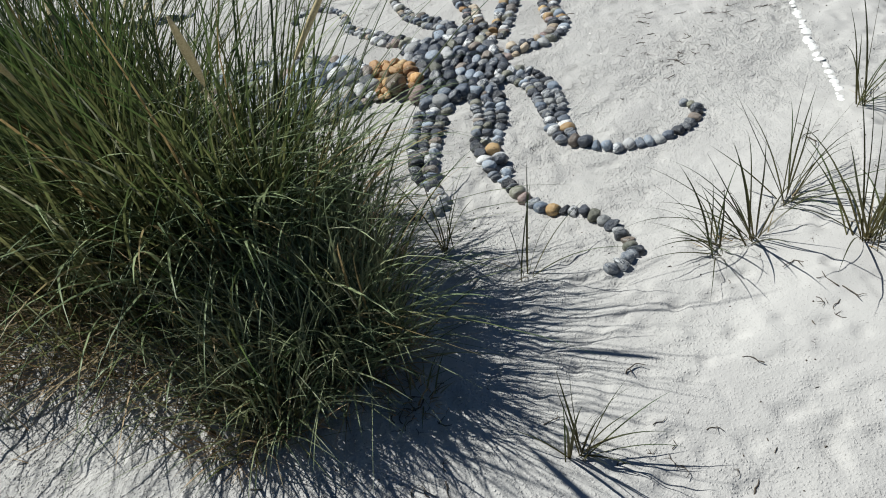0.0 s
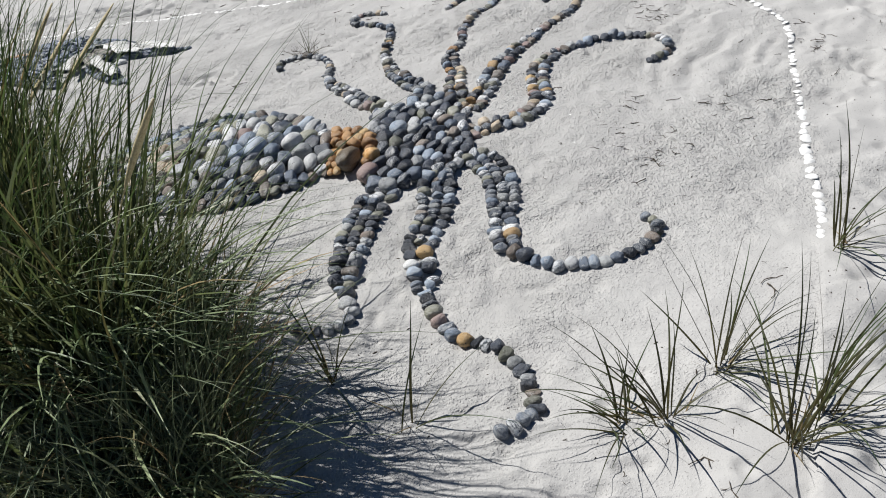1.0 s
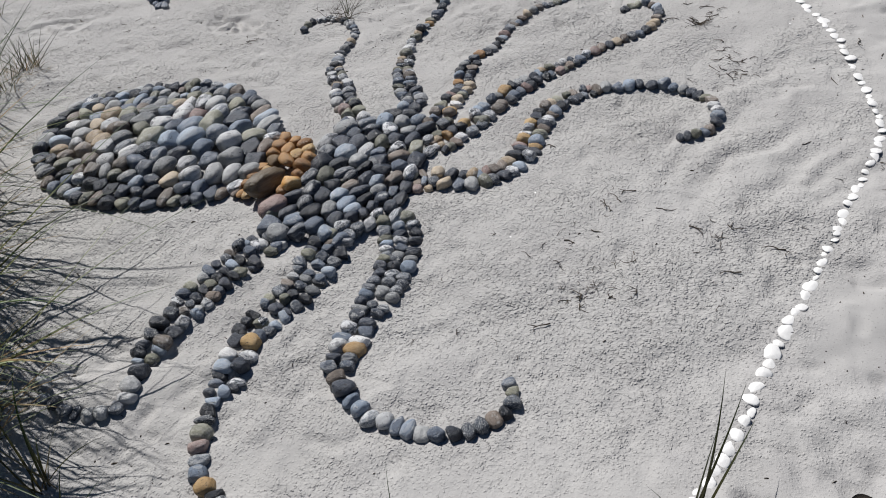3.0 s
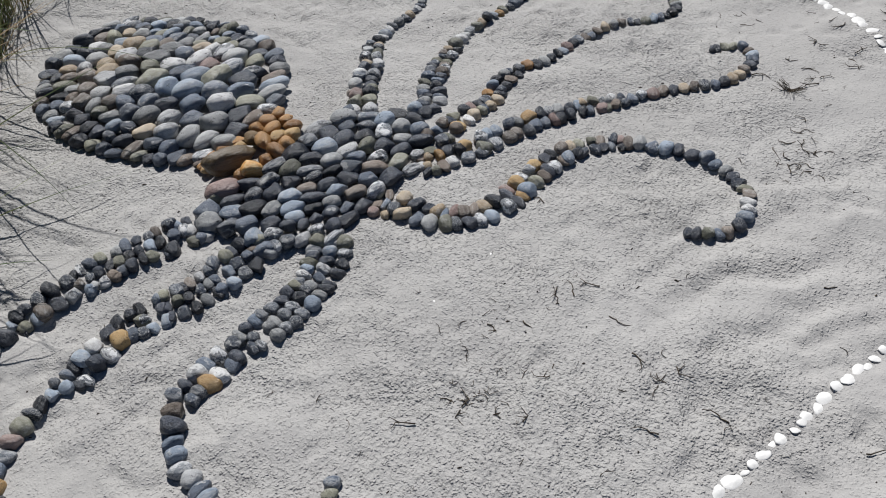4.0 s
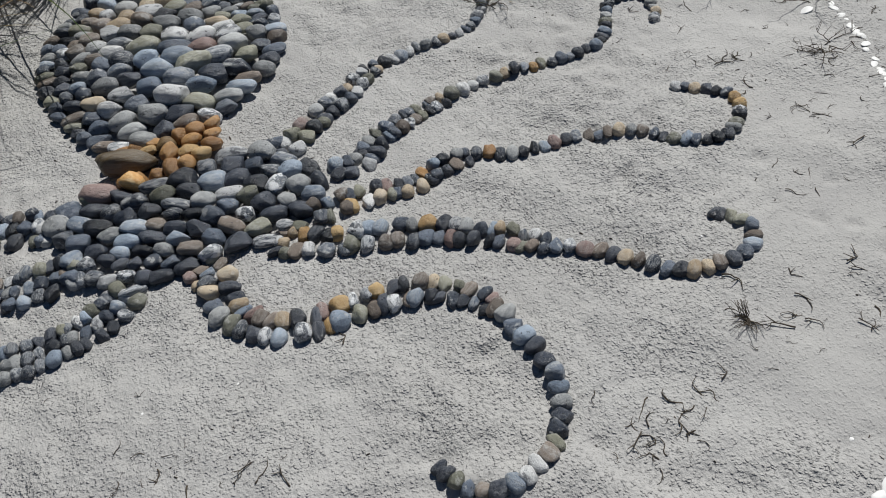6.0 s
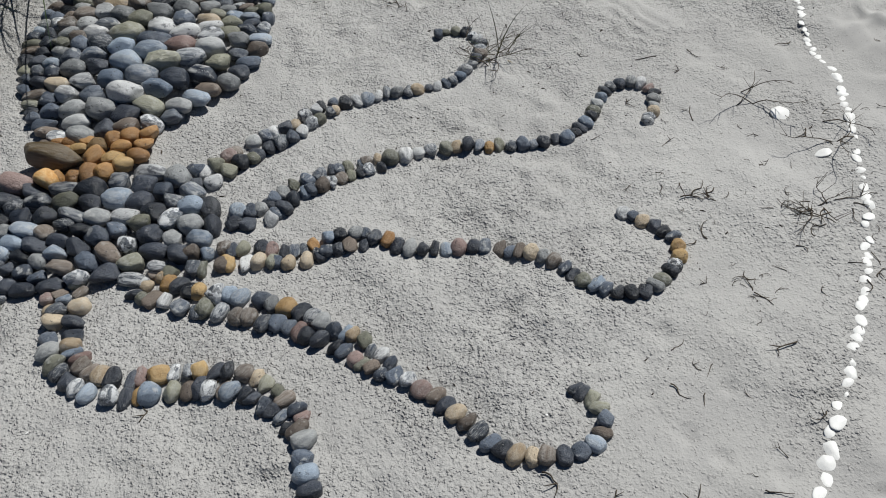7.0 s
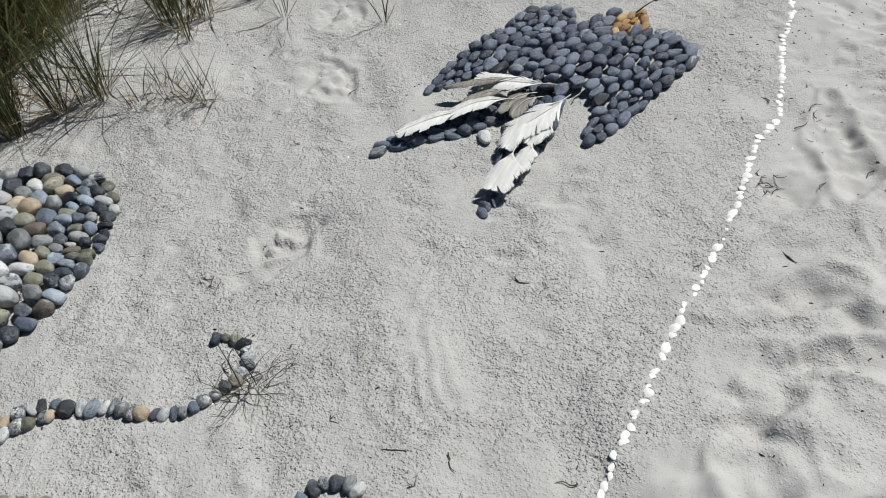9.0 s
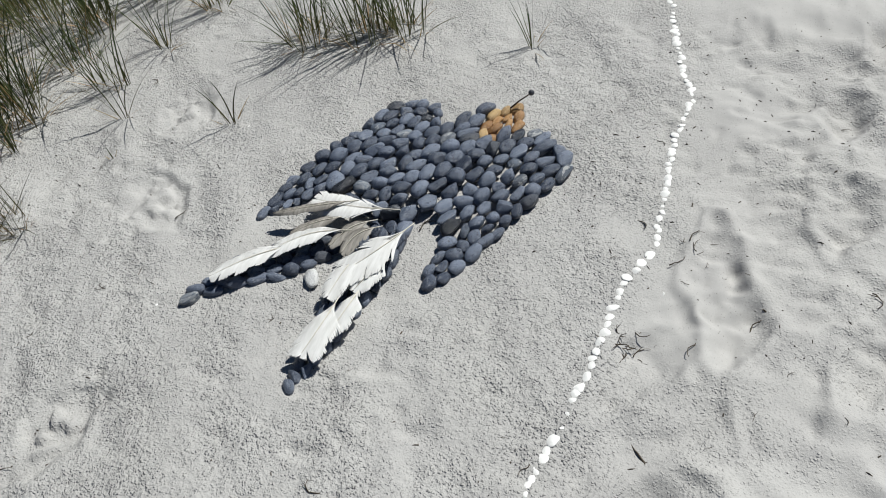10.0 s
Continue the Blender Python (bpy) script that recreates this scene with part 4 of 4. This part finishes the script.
for k, (x, y, stalks, leaves, h, side) in enumerate([(0.82, 1.77, 3, 12, 0.38, 2.6), (0.73, 1.78, 1, 15, 0.28, 2.9), (0.99, 1.92, 4, 11, 0.44, 0.3), (1.06, 1.63, 4, 14, 0.44, 0.4),
                                                      (1.14, 1.70, 3, 9, 0.42, -0.3), (1.40, 2.30, 3, 8, 0.38, -0.7), (0.01, 2.04, 5, 4, 0.30, 0.2), (0.21, 1.88, 2, 3, 0.40, 0.3),
                                                      (0.18, 1.20, 5, 9, 0.26, 0.6)]):
    sparse_tuft(x, y, stalks, leaves, h, side, 200 + k)
sparse_tuft(-0.38, 4.43, 2, 9, 0.20, 0.4, 230, "thin wiry grass tuft drooping beside a stone arm", 0.5)
FAR = "upright green marram grass tuft with dry leaves at its foot"
for k, (x, y, n, h, r) in enumerate([(-1.17, 3.05, 50, 0.50, 0.04), (-1.30, 3.15, 34, 0.52, 0.03), (-1.40, 3.27, 40, 0.50, 0.04), (-1.35, 3.22, 12, 0.4, 0.02), (-1.25, 2.95, 60, 0.55, 0.06),
                                     (-1.88, 3.30, 50, 0.48, 0.06), (-1.96, 3.38, 34, 0.44, 0.05), (-2.06, 3.22, 60, 0.52, 0.08), (-2.30, 3.30, 40, 0.45, 0.08), (-2.54, 3.27, 60, 0.5, 0.08),
                                     (-2.20, 3.51, 14, 0.30, 0.04), (-2.21, 3.59, 12, 0.36, 0.03), (-2.46, 3.62, 14, 0.36, 0.03), (-2.74, 3.71, 26, 0.36, 0.05), (-1.80, 3.41, 12, 0.26, 0.03),
                                     (-2.56, 4.22, 56, 0.36, 0.09), (-2.62, 4.42, 70, 0.38, 0.10), (-2.68, 4.56, 50, 0.38, 0.07), (-2.68, 5.03, 8, 0.3, 0.02)]):
    grass(x, y, n, h, r, 300 + k, FAR, 0.5, 0.22, (), 0.35, 0.0048, flat=0.08, leaf=REED)
for k, (x, y, n, h, r) in enumerate([(-1.75, 2.72, 230, 0.90, 0.18), (-2.15, 2.85, 150, 0.70, 0.2), (-2.60, 2.95, 150, 0.65, 0.2),
                                     (-1.38, 2.66, 260, 0.88, 0.14), (-2.95, 3.4, 150, 0.6, 0.22), (-2.0, 2.4, 200, 0.8, 0.22), (-2.6, 2.6, 200, 0.8, 0.25)]):
    grass(x, y, n, h, r, 340 + k, FAR, 0.2, 0.24, (), 0.4, 0.0058, flat=0.08)
WIRY = "low wiry tuft of brown half-dead grass on sand"
for k, (x, y, n, h, r) in enumerate([(-1.45, 3.50, 26, 0.19, 0.06), (-1.48, 3.65, 34, 0.20, 0.05), (-1.38, 3.45, 12, 0.17, 0.05), (-1.43, 3.60, 16, 0.15, 0.07)]):
    grass(x, y, n, h, r, 360 + k, WIRY, 1.2, 0.5, (), 0.5, 0.0034, flat=0.3, leaf=TOUGH)
for k, (x, y, n, h, r) in enumerate([(-2.08, 4.12, 5, 0.24, 0.012), (-1.83, 3.80, 2, 0.10, 0.006), (-2.04, 3.71, 7, 0.34, 0.015)]):
    grass(x, y, n, h, r, 380 + k, SMALL, 0.3, 0.28, (), 0.5, 0.0048, flat=0.25, single=True)


# ---------------------------------------------------------------- feathers on the bird's tail
def feather(x0, y0, x1, y1, wide, seed, grey=False, lift=0.058):
    """A shed feather: a quill with cambered vanes that split into tufts of barbs along the edge."""
    rng = random.Random(seed)
    root = empty("feather", (x0 + x1) / 2, (y0 + y1) / 2, "grey-brown shed feather lying on dark pebbles" if grey else "ragged white shed feather lying on dark pebbles", "feather", "feathers on the mosaic")
    z0 = root.matrix_world.translation.z
    root.matrix_world.translation = ((x0 + x1) / 2, (y0 + y1) / 2, z0)
    d = Vector((x1 - x0, y1 - y0))
    length = d.length
    ahead = d / length
    side = Vector((-ahead.y, ahead.x))
    bow = rng.uniform(-0.12, 0.12) * length

    def at(t, off, up):
        p = ahead * (length * (t - 0.5)) + side * (bow * math.sin(math.pi * t) + off)
        return (p.x, p.y, lift + 0.010 * math.sin(math.pi * t) + up)

    def half(t):
        return wide * 0.64 * max(0.12, min(1.0, (t - 0.03) * 5)) * max(0.15, 1 - max(0.0, (t - 0.72) / 0.30) ** 1.6)

    bm = bmesh.new()
    n = 72
    for sgn in (-1, 1):
        left, long, sweep, curl = 0, 1.0, 0.12, 0.0
        for i in range(n):
            t = 0.05 + 0.93 * i / n
            if left == 0:      # barbs cling together in tufts of a few
                left = rng.randrange(7, 18)
                long, sweep, curl = rng.uniform(0.80, 1.10), rng.uniform(0.13, 0.20), rng.uniform(-0.001, 0.003)
            left -= 1
            w = half(t) * long * rng.uniform(0.93, 1.04) * (1.0 if sgn > 0 else 0.8)
            lo, hi = t, min(1.0, t + 1.25 / n)
            rows = []
            for u in (0.0, 0.4, 0.75, 1.0):
                thin = 1 - 0.72 * u ** 5
                camber = 0.006 * math.sin(math.pi * u * 0.8) - 0.006 * u * u + curl * u * u
                mid = (lo + hi) / 2 + sweep * u * wide / 0.06
                gap = (hi - lo) / 2 * thin * 2.6
                rows.append((bm.verts.new(at(min(1.06, mid - gap), sgn * w * u, camber)), bm.verts.new(at(min(1.06, mid + gap), sgn * w * u, camber + 0.0006))))
            for (a, b), (c, e) in zip(rows, rows[1:]):
                bm.faces.new((a, b, e, c))
    part("vane", bm, FEATHER_GREY if grey else FEATHER, root)
    bm = bmesh.new()
    prev = None
    for i in range(15):
        t = -0.06 + 1.04 * i / 14
        r = 0.0018 * (1 - 0.75 * i / 14)
        ring = []
        for j in range(6):
            b = 2 * math.pi * j / 6
            p = Vector(at(t, r * math.cos(b), 0.003 + r * math.sin(b)))
            ring.append(bm.verts.new(p))
        if prev:
            for j in range(6):
                bm.faces.new((prev[j], prev[(j + 1) % 6], ring[(j + 1) % 6], ring[j]))
        prev = ring
    part("quill", bm, QUILL, root, "pale quill")


for k, (x0, y0, x1, y1, w, g, up) in enumerate([
        (-1.71, 4.88, -1.73, 4.62, 0.085, False, 0.066), (-1.72, 4.75, -1.645, 4.53, 0.032, True, 0.070), (-1.66, 4.74, -1.58, 4.61, 0.034, True, 0.062),
        (-1.61, 4.78, -1.505, 4.58, 0.060, False, 0.060), (-1.54, 4.64, -1.395, 4.45, 0.062, False, 0.054), (-1.67, 4.83, -1.56, 4.74, 0.05, True, 0.064),
        (-1.66, 4.945, -1.46, 4.82, 0.105, False, 0.066), (-1.58, 4.845, -1.38, 4.81, 0.066, False, 0.060), (-1.535, 4.925, -1.415, 4.87, 0.060, False, 0.056),
        (-1.42, 4.885, -1.27, 4.865, 0.062, False, 0.052), (-1.375, 4.84, -1.185, 4.822, 0.085, False, 0.056), 
        (-1.68, 4.80, -1.70, 4.64, 0.06, False, 0.060), (-1.64, 4.86, -1.53, 4.79, 0.05, True, 0.072)]):
    feather(x0, y0, x1, y1, w, 500 + k, g, up - 0.015)


# ---------------------------------------------------------------- twigs and litter
def tube(bm, pts, r0, r1, seg=5):
    prev = None
    for i, p in enumerate(pts):
        r = r0 + (r1 - r0) * i / (len(pts) - 1)
        q = pts[min(i + 1, len(pts) - 1)] - pts[max(i - 1, 0)]
        turn = q.to_track_quat("Z", "Y").to_matrix()
        ring = [bm.verts.new(p + turn @ Vector((r * math.cos(2 * math.pi * j / seg), r * math.sin(2 * math.pi * j / seg), 0))) for j in range(seg)]
        if prev:
            for j in range(seg):
                bm.faces.new((prev[j], prev[(j + 1) % seg], ring[(j + 1) % seg], ring[j]))
        else:
            bm.faces.new(ring[::-1])
        prev = ring
    bm.faces.new(prev)


def twig_mesh(seed):
    rng = random.Random(seed)
    bm = bmesh.new()
    p, a = Vector((-0.5, 0, 0.02)), rng.uniform(-0.4, 0.4)
    pts = [p.copy()]
    for i in range(7):
        a += rng.gauss(0, 0.38)
        p = p + Vector((math.cos(a), math.sin(a), rng.uniform(-0.10, 0.16))) * 0.15
        p.z = max(0.0, p.z)
        pts.append(p.copy())
    tube(bm, pts, 0.032, 0.012)
    if seed % 3 != 1:
        k = rng.randrange(2, 5)
        b = a + rng.choice((-1, 1)) * rng.uniform(0.7, 1.3)
        fork = [pts[k] + Vector((math.cos(b), math.sin(b), 0.25)) * 0.13 * i for i in range(4)]
        tube(bm, fork, 0.026, 0.012)
    me = bpy.data.meshes.new("twig")
    bm.to_mesh(me)
    bm.free()
    me.materials.append(TWIG)
    for q in me.polygons:
        q.use_smooth = True
    return me


TWIGS = [twig_mesh(k) for k in range(9)]


def lay_twig(rng, x, y, size, ang=None):
    ob = new("twig", rng.choice(TWIGS))
    ang = rng.uniform(0, 6.283) if ang is None else ang
    ob.matrix_world = Matrix.LocRotScale((x, y, gz(x, y) + 0.001), Euler((0, 0, ang)), (size, size, size * rng.uniform(0.7, 1.3)))
    return tagged(ob, "short dark weathered twig lying on the sand", "twig", "litter of twigs")


def clear_of_stones(x, y):
    p = np.array([[x, y]])
    return not any(in_polygon(p, poly)[0] for poly in (BODY, COLLAR, HEAD, BIRD, TAIL_LONG, TAIL_SIDE))


rng = random.Random(91)
crumb_verts, crumb_faces = [], []
for cx, cy, n, spread in ((1.18, 3.20, 26, 0.30), (1.15, 4.40, 16, 0.12), (0.35, 5.12, 22, 0.14), (0.05, 5.12, 12, 0.14), (1.55, 4.9, 14, 0.16), (0.9, 3.0, 16, 0.4),
                          (0.7, 4.95, 12, 0.25), (-0.6, 4.85, 10, 0.4), (-1.2, 5.2, 10, 0.4), (-1.5, 5.8, 18, 0.4), (-0.5, 5.8, 14, 0.4), (-2.2, 5.9, 12, 0.4),
                          (1.9, 3.4, 16, 0.35), (1.9, 4.4, 14, 0.35), (0.1, 5.7, 10, 0.3), (0.9, 1.45, 12, 0.3), (0.45, 1.30, 10, 0.2), (1.75, 2.5, 12, 0.35), (-1.6, 4.2, 10, 0.35), (-0.9, 4.0, 8, 0.3), (0.65, 2.75, 6, 0.2),
                          (0.45, 5.1, 34, 0.25), (0.15, 5.0, 24, 0.3), (0.35, 5.35, 22, 0.15), (-0.1, 4.85, 14, 0.25), (-1.3, 4.4, 14, 0.5), (-2.0, 3.8, 12, 0.3),
                          (0.98, 3.15, 16, 0.12), (1.05, 2.98, 12, 0.10), (1.30, 4.12, 14, 0.12), (1.75, 3.75, 10, 0.10), (1.78, 3.40, 8, 0.12), (1.22, 4.62, 22, 0.12), (0.95, 4.75, 14, 0.15), (0.36, 4.84, 16, 0.12)):
    for _ in range(n * 7 // 10):
        x, y = rng.gauss(cx, spread * 0.7), rng.gauss(cy, spread * 0.7)
        if clear_of_stones(x, y):
            size = rng.choice((0.012, 0.016, 0.022, 0.03, 0.04, 0.055)) * rng.uniform(0.8, 1.2)
            if size > 0.034:
                lay_twig(rng, x, y, size)
                continue
            bits = bmesh.new()
            bits.from_mesh(rng.choice(TWIGS))
            bits.transform(Matrix.LocRotScale((x, y, gz(x, y) + 0.001), Euler((0, 0, rng.uniform(0, 6.283))), (size, size, size)))
            bits.verts.index_update()
            start = len(crumb_verts)
            crumb_verts.extend(v.co[:] for v in bits.verts)
            crumb_faces.extend([start + v.index for v in f.verts] for f in bits.faces)
            bits.free()
crumbs_mesh = bpy.data.meshes.new("twig_crumbs")
crumbs_mesh.from_pydata(crumb_verts, [], crumb_faces)
crumbs_mesh.materials.append(TWIG)
tagged(new("twig_crumbs", crumbs_mesh), "scatter of tiny dark twig crumbs on the sand", "plant litter", kind="stuff")


def sprig(x, y, size, seed, label, count=7, fan=0.7, rise=1.0, heading=None):
    """A dead, branching sprig; every branch is a part."""
    rng = random.Random(seed)
    root = empty("dead_sprig", x, y, label, "dead plant")
    for i in range(count):
        bm = bmesh.new()
        a = (rng.uniform(0, 6.283) if heading is None else heading + rng.gauss(0, fan))
        el = rng.uniform(0.1, 1.2) * rise
        p = Vector((rng.gauss(0, 0.16) * size, rng.gauss(0, 0.16) * size, 0.0))
        p.z = gz(x + p.x, y + p.y) - gz(x, y)
        pts = [p.copy()]
        long = size * rng.uniform(0.3, 1.0)
        for k in range(8):
            a += rng.gauss(0, 0.3)
            el = max(0.02, el - rng.uniform(0.0, 0.10))
            p = p + Vector((math.cos(a) * math.cos(el), math.sin(a) * math.cos(el), math.sin(el))) * long / 8
            pts.append(p.copy())
        tube(bm, pts, 0.0016, 0.0006)
        for _ in range(3):
            k = rng.randrange(3, 8)
            b = a + rng.choice((-1, 1)) * rng.uniform(0.4, 1.0)
            tube(bm, [pts[k] + Vector((math.cos(b), math.sin(b), 0.5)) * 0.011 * j for j in range(4)], 0.0009, 0.0005, 4)
        part("branch", bm, TWIG, root)
    return root


sprig(-0.36, 4.42, 0.17, 601, "dead dark branching sprig rooted beside a stone arm", 12, 0.9, 0.6)
sprig(-0.02, 5.08, 0.20, 602, "thin dry sprig with bent stalks standing in sand", 4, 0.9, 0.8)
sprig(0.12, 5.22, 0.22, 603, "thin dry sprig with bent stalks beside white shells", 5, 0.9, 0.6)
sprig(1.13, 4.40, 0.034, 604, "small dark dead plant crumpled on the sand", 14, 0.9, 0.8)
sprig(1.62, 4.80, 0.16, 605, "dead dark branching sprig lying beside white shells", 12, 0.9, 0.4)
sprig(0.38, 5.14, 0.14, 606, "dead dark branching sprig lying beside white shells", 10, 0.9, 0.4)

# ---------------------------------------------------------------- the bird's beak
pin = empty("bead_on_stick", -2.26, 5.09, "small dark round bead on a thin stick at the mosaic's head", "ornament")
bm = bmesh.new()
tube(bm, [Vector((-0.02, -0.03, 0.02)), Vector((-0.03, 0.0, 0.042)), Vector((-0.045, 0.035, 0.06))], 0.003, 0.002, 6)
part("stick", bm, TWIG, pin)
bm = bmesh.new()
bmesh.ops.create_icosphere(bm, subdivisions=3, radius=0.010, matrix=Matrix.Translation((-0.046, 0.038, 0.063)))
part("bead", bm, PEBBLE["charcoal"], pin)


# ---------------------------------------------------------------- fine dark litter in the sand
def build_litter():
    """Chips of bark, stem and dark grit, too small and many to count."""
    rng = np.random.default_rng(5)
    n = 5200
    x, y = rng.uniform(-3.0, 2.4, n), rng.uniform(0.9, 6.4, n)
    thick = value_noise(x, y, 0.35, 81) + 0.5 * value_noise(x, y, 0.12, 82) + 0.5 * (past_line(x, y) > -0.1) - 0.25
    keep = thick > rng.uniform(-0.7, 1.2, n)
    x, y = x[keep], y[keep]
    n = len(x)
    z = surface(x, y)
    a = rng.uniform(0, 6.283, n)
    long = 0.0022 + 0.0085 * rng.random(n) ** 2.5
    wide = 0.0011 + 0.0012 * rng.random(n)
    verts, faces = [], []
    for k in range(n):
        c, d = math.cos(a[k]), math.sin(a[k])
        for u, v, w in ((-1, -1, 0), (1, -0.6, 0), (0.9, 1, 0), (-0.8, 0.8, 0), (0.1, 0, 1)):
            px, py = u * long[k], v * wide[k]
            verts.append((x[k] + px * c - py * d, y[k] + px * d + py * c, z[k] - 0.0008 + w * (0.0025 + wide[k])))
        o = 5 * k
        faces += [(o + 1, o, o + 3, o + 2), (o, o + 1, o + 4), (o + 1, o + 2, o + 4), (o + 2, o + 3, o + 4), (o + 3, o, o + 4)]
    me = bpy.data.meshes.new("litter")
    me.from_pydata(verts, [], faces)
    me.materials.append(TWIG)
    return tagged(new("litter", me), "fine dark plant chips scattered over pale sand", "litter", kind="stuff")


build_litter()
for cx, cy, n, spread in ((0.45, 5.15, 14, 0.25), (1.75, 4.85, 14, 0.2), (1.12, 4.42, 8, 0.06), (0.6, 4.9, 8, 0.15), (-1.0, 5.9, 14, 0.4), (1.0, 4.75, 8, 0.2), (1.45, 3.9, 8, 0.25), (1.2, 2.15, 10, 0.25), (0.85, 1.72, 10, 0.08), (1.2, 1.6, 10, 0.12), (-0.1, 1.45, 14, 0.2), (-0.5, 1.45, 14, 0.25)):
    for _ in range(n * 4 // 10):
        x, y = rng.gauss(cx, spread * 0.7), rng.gauss(cy, spread * 0.7)
        if clear_of_stones(x, y):
            lay_twig(rng, x, y, rng.choice((0.014, 0.02, 0.03, 0.045, 0.07)) * rng.uniform(0.8, 1.2))

for cx, cy, n, spread in ((-0.15, 1.42, 26, 0.05), (1.27, 4.2, 10, 0.04), (1.30, 4.10, 8, 0.03), (1.04, 3.37, 5, 0.03), (1.05, 2.98, 8, 0.03), (1.35, 3.22, 6, 0.03), (1.28, 4.94, 14, 0.05), (0.62, 4.94, 7, 0.03), (0.29, 4.87, 7, 0.03), (-1.40, 5.58, 12, 0.03), (-1.74, 5.72, 8, 0.04), (-0.70, 4.14, 6, 0.03), (1.81, 3.54, 9, 0.04),
                          (-0.10, 1.18, 6, 0.05), (0.88, 1.46, 5, 0.04), (0.41, 1.16, 5, 0.04)):
    for _ in range(n):
        lay_twig(rng, rng.gauss(cx, spread), rng.gauss(cy, spread), rng.uniform(0.02, 0.06))


def dry_leaf(x, y, size, ang):
    """A curled, dark dead leaf with thickness."""
    bm = bmesh.new()
    rows = []
    for i in range(9):
        t = i / 8
        w = 0.36 * math.sin(math.pi * min(1, t * 0.94 + 0.03)) ** 0.8
        rows.append([[bm.verts.new((t - 0.5, w * u, 0.10 + 0.30 * abs(u) ** 1.6 * (1 - 0.4 * t) + 0.14 * math.sin(3.1 * t) - 0.03 * k)) for u in (-1, -0.5, 0, 0.5, 1)] for k in (0, 1)])
    for a, b in zip(rows, rows[1:]):
        for j in range(4):
            bm.faces.new((a[0][j], b[0][j], b[0][j + 1], a[0][j + 1]))
            bm.faces.new((a[1][j + 1], b[1][j + 1], b[1][j], a[1][j]))
        for j in (0, 4):
            bm.faces.new((a[0][j], a[1][j], b[1][j], b[0][j]))
    ob = part("dry_leaf", bm, TWIG)
    ob.matrix_world = Matrix.LocRotScale((x, y, gz(x, y) - 0.003), Euler((0.1, 0.0, ang)), (size, size, size * 0.5))
    return tagged(ob, "curled dark dead leaf lying on bare sand", "leaf")


dry_leaf(1.72, 2.52, 0.065, 0.5)


# ---------------------------------------------------------------- broken bits of shell
rng = random.Random(404)
for _ in range(26):
    x, y = rng.uniform(-2.2, 1.9), rng.uniform(2.2, 6.0)
    if clear_of_stones(x, y):
        ob = lay_shell(rng, x, y, rng.uniform(0.004, 0.008), rng.uniform(0, 6.28), 0.6)
        tagged(ob, "tiny broken white shell fragment on the sand", "shell", "shell fragments")
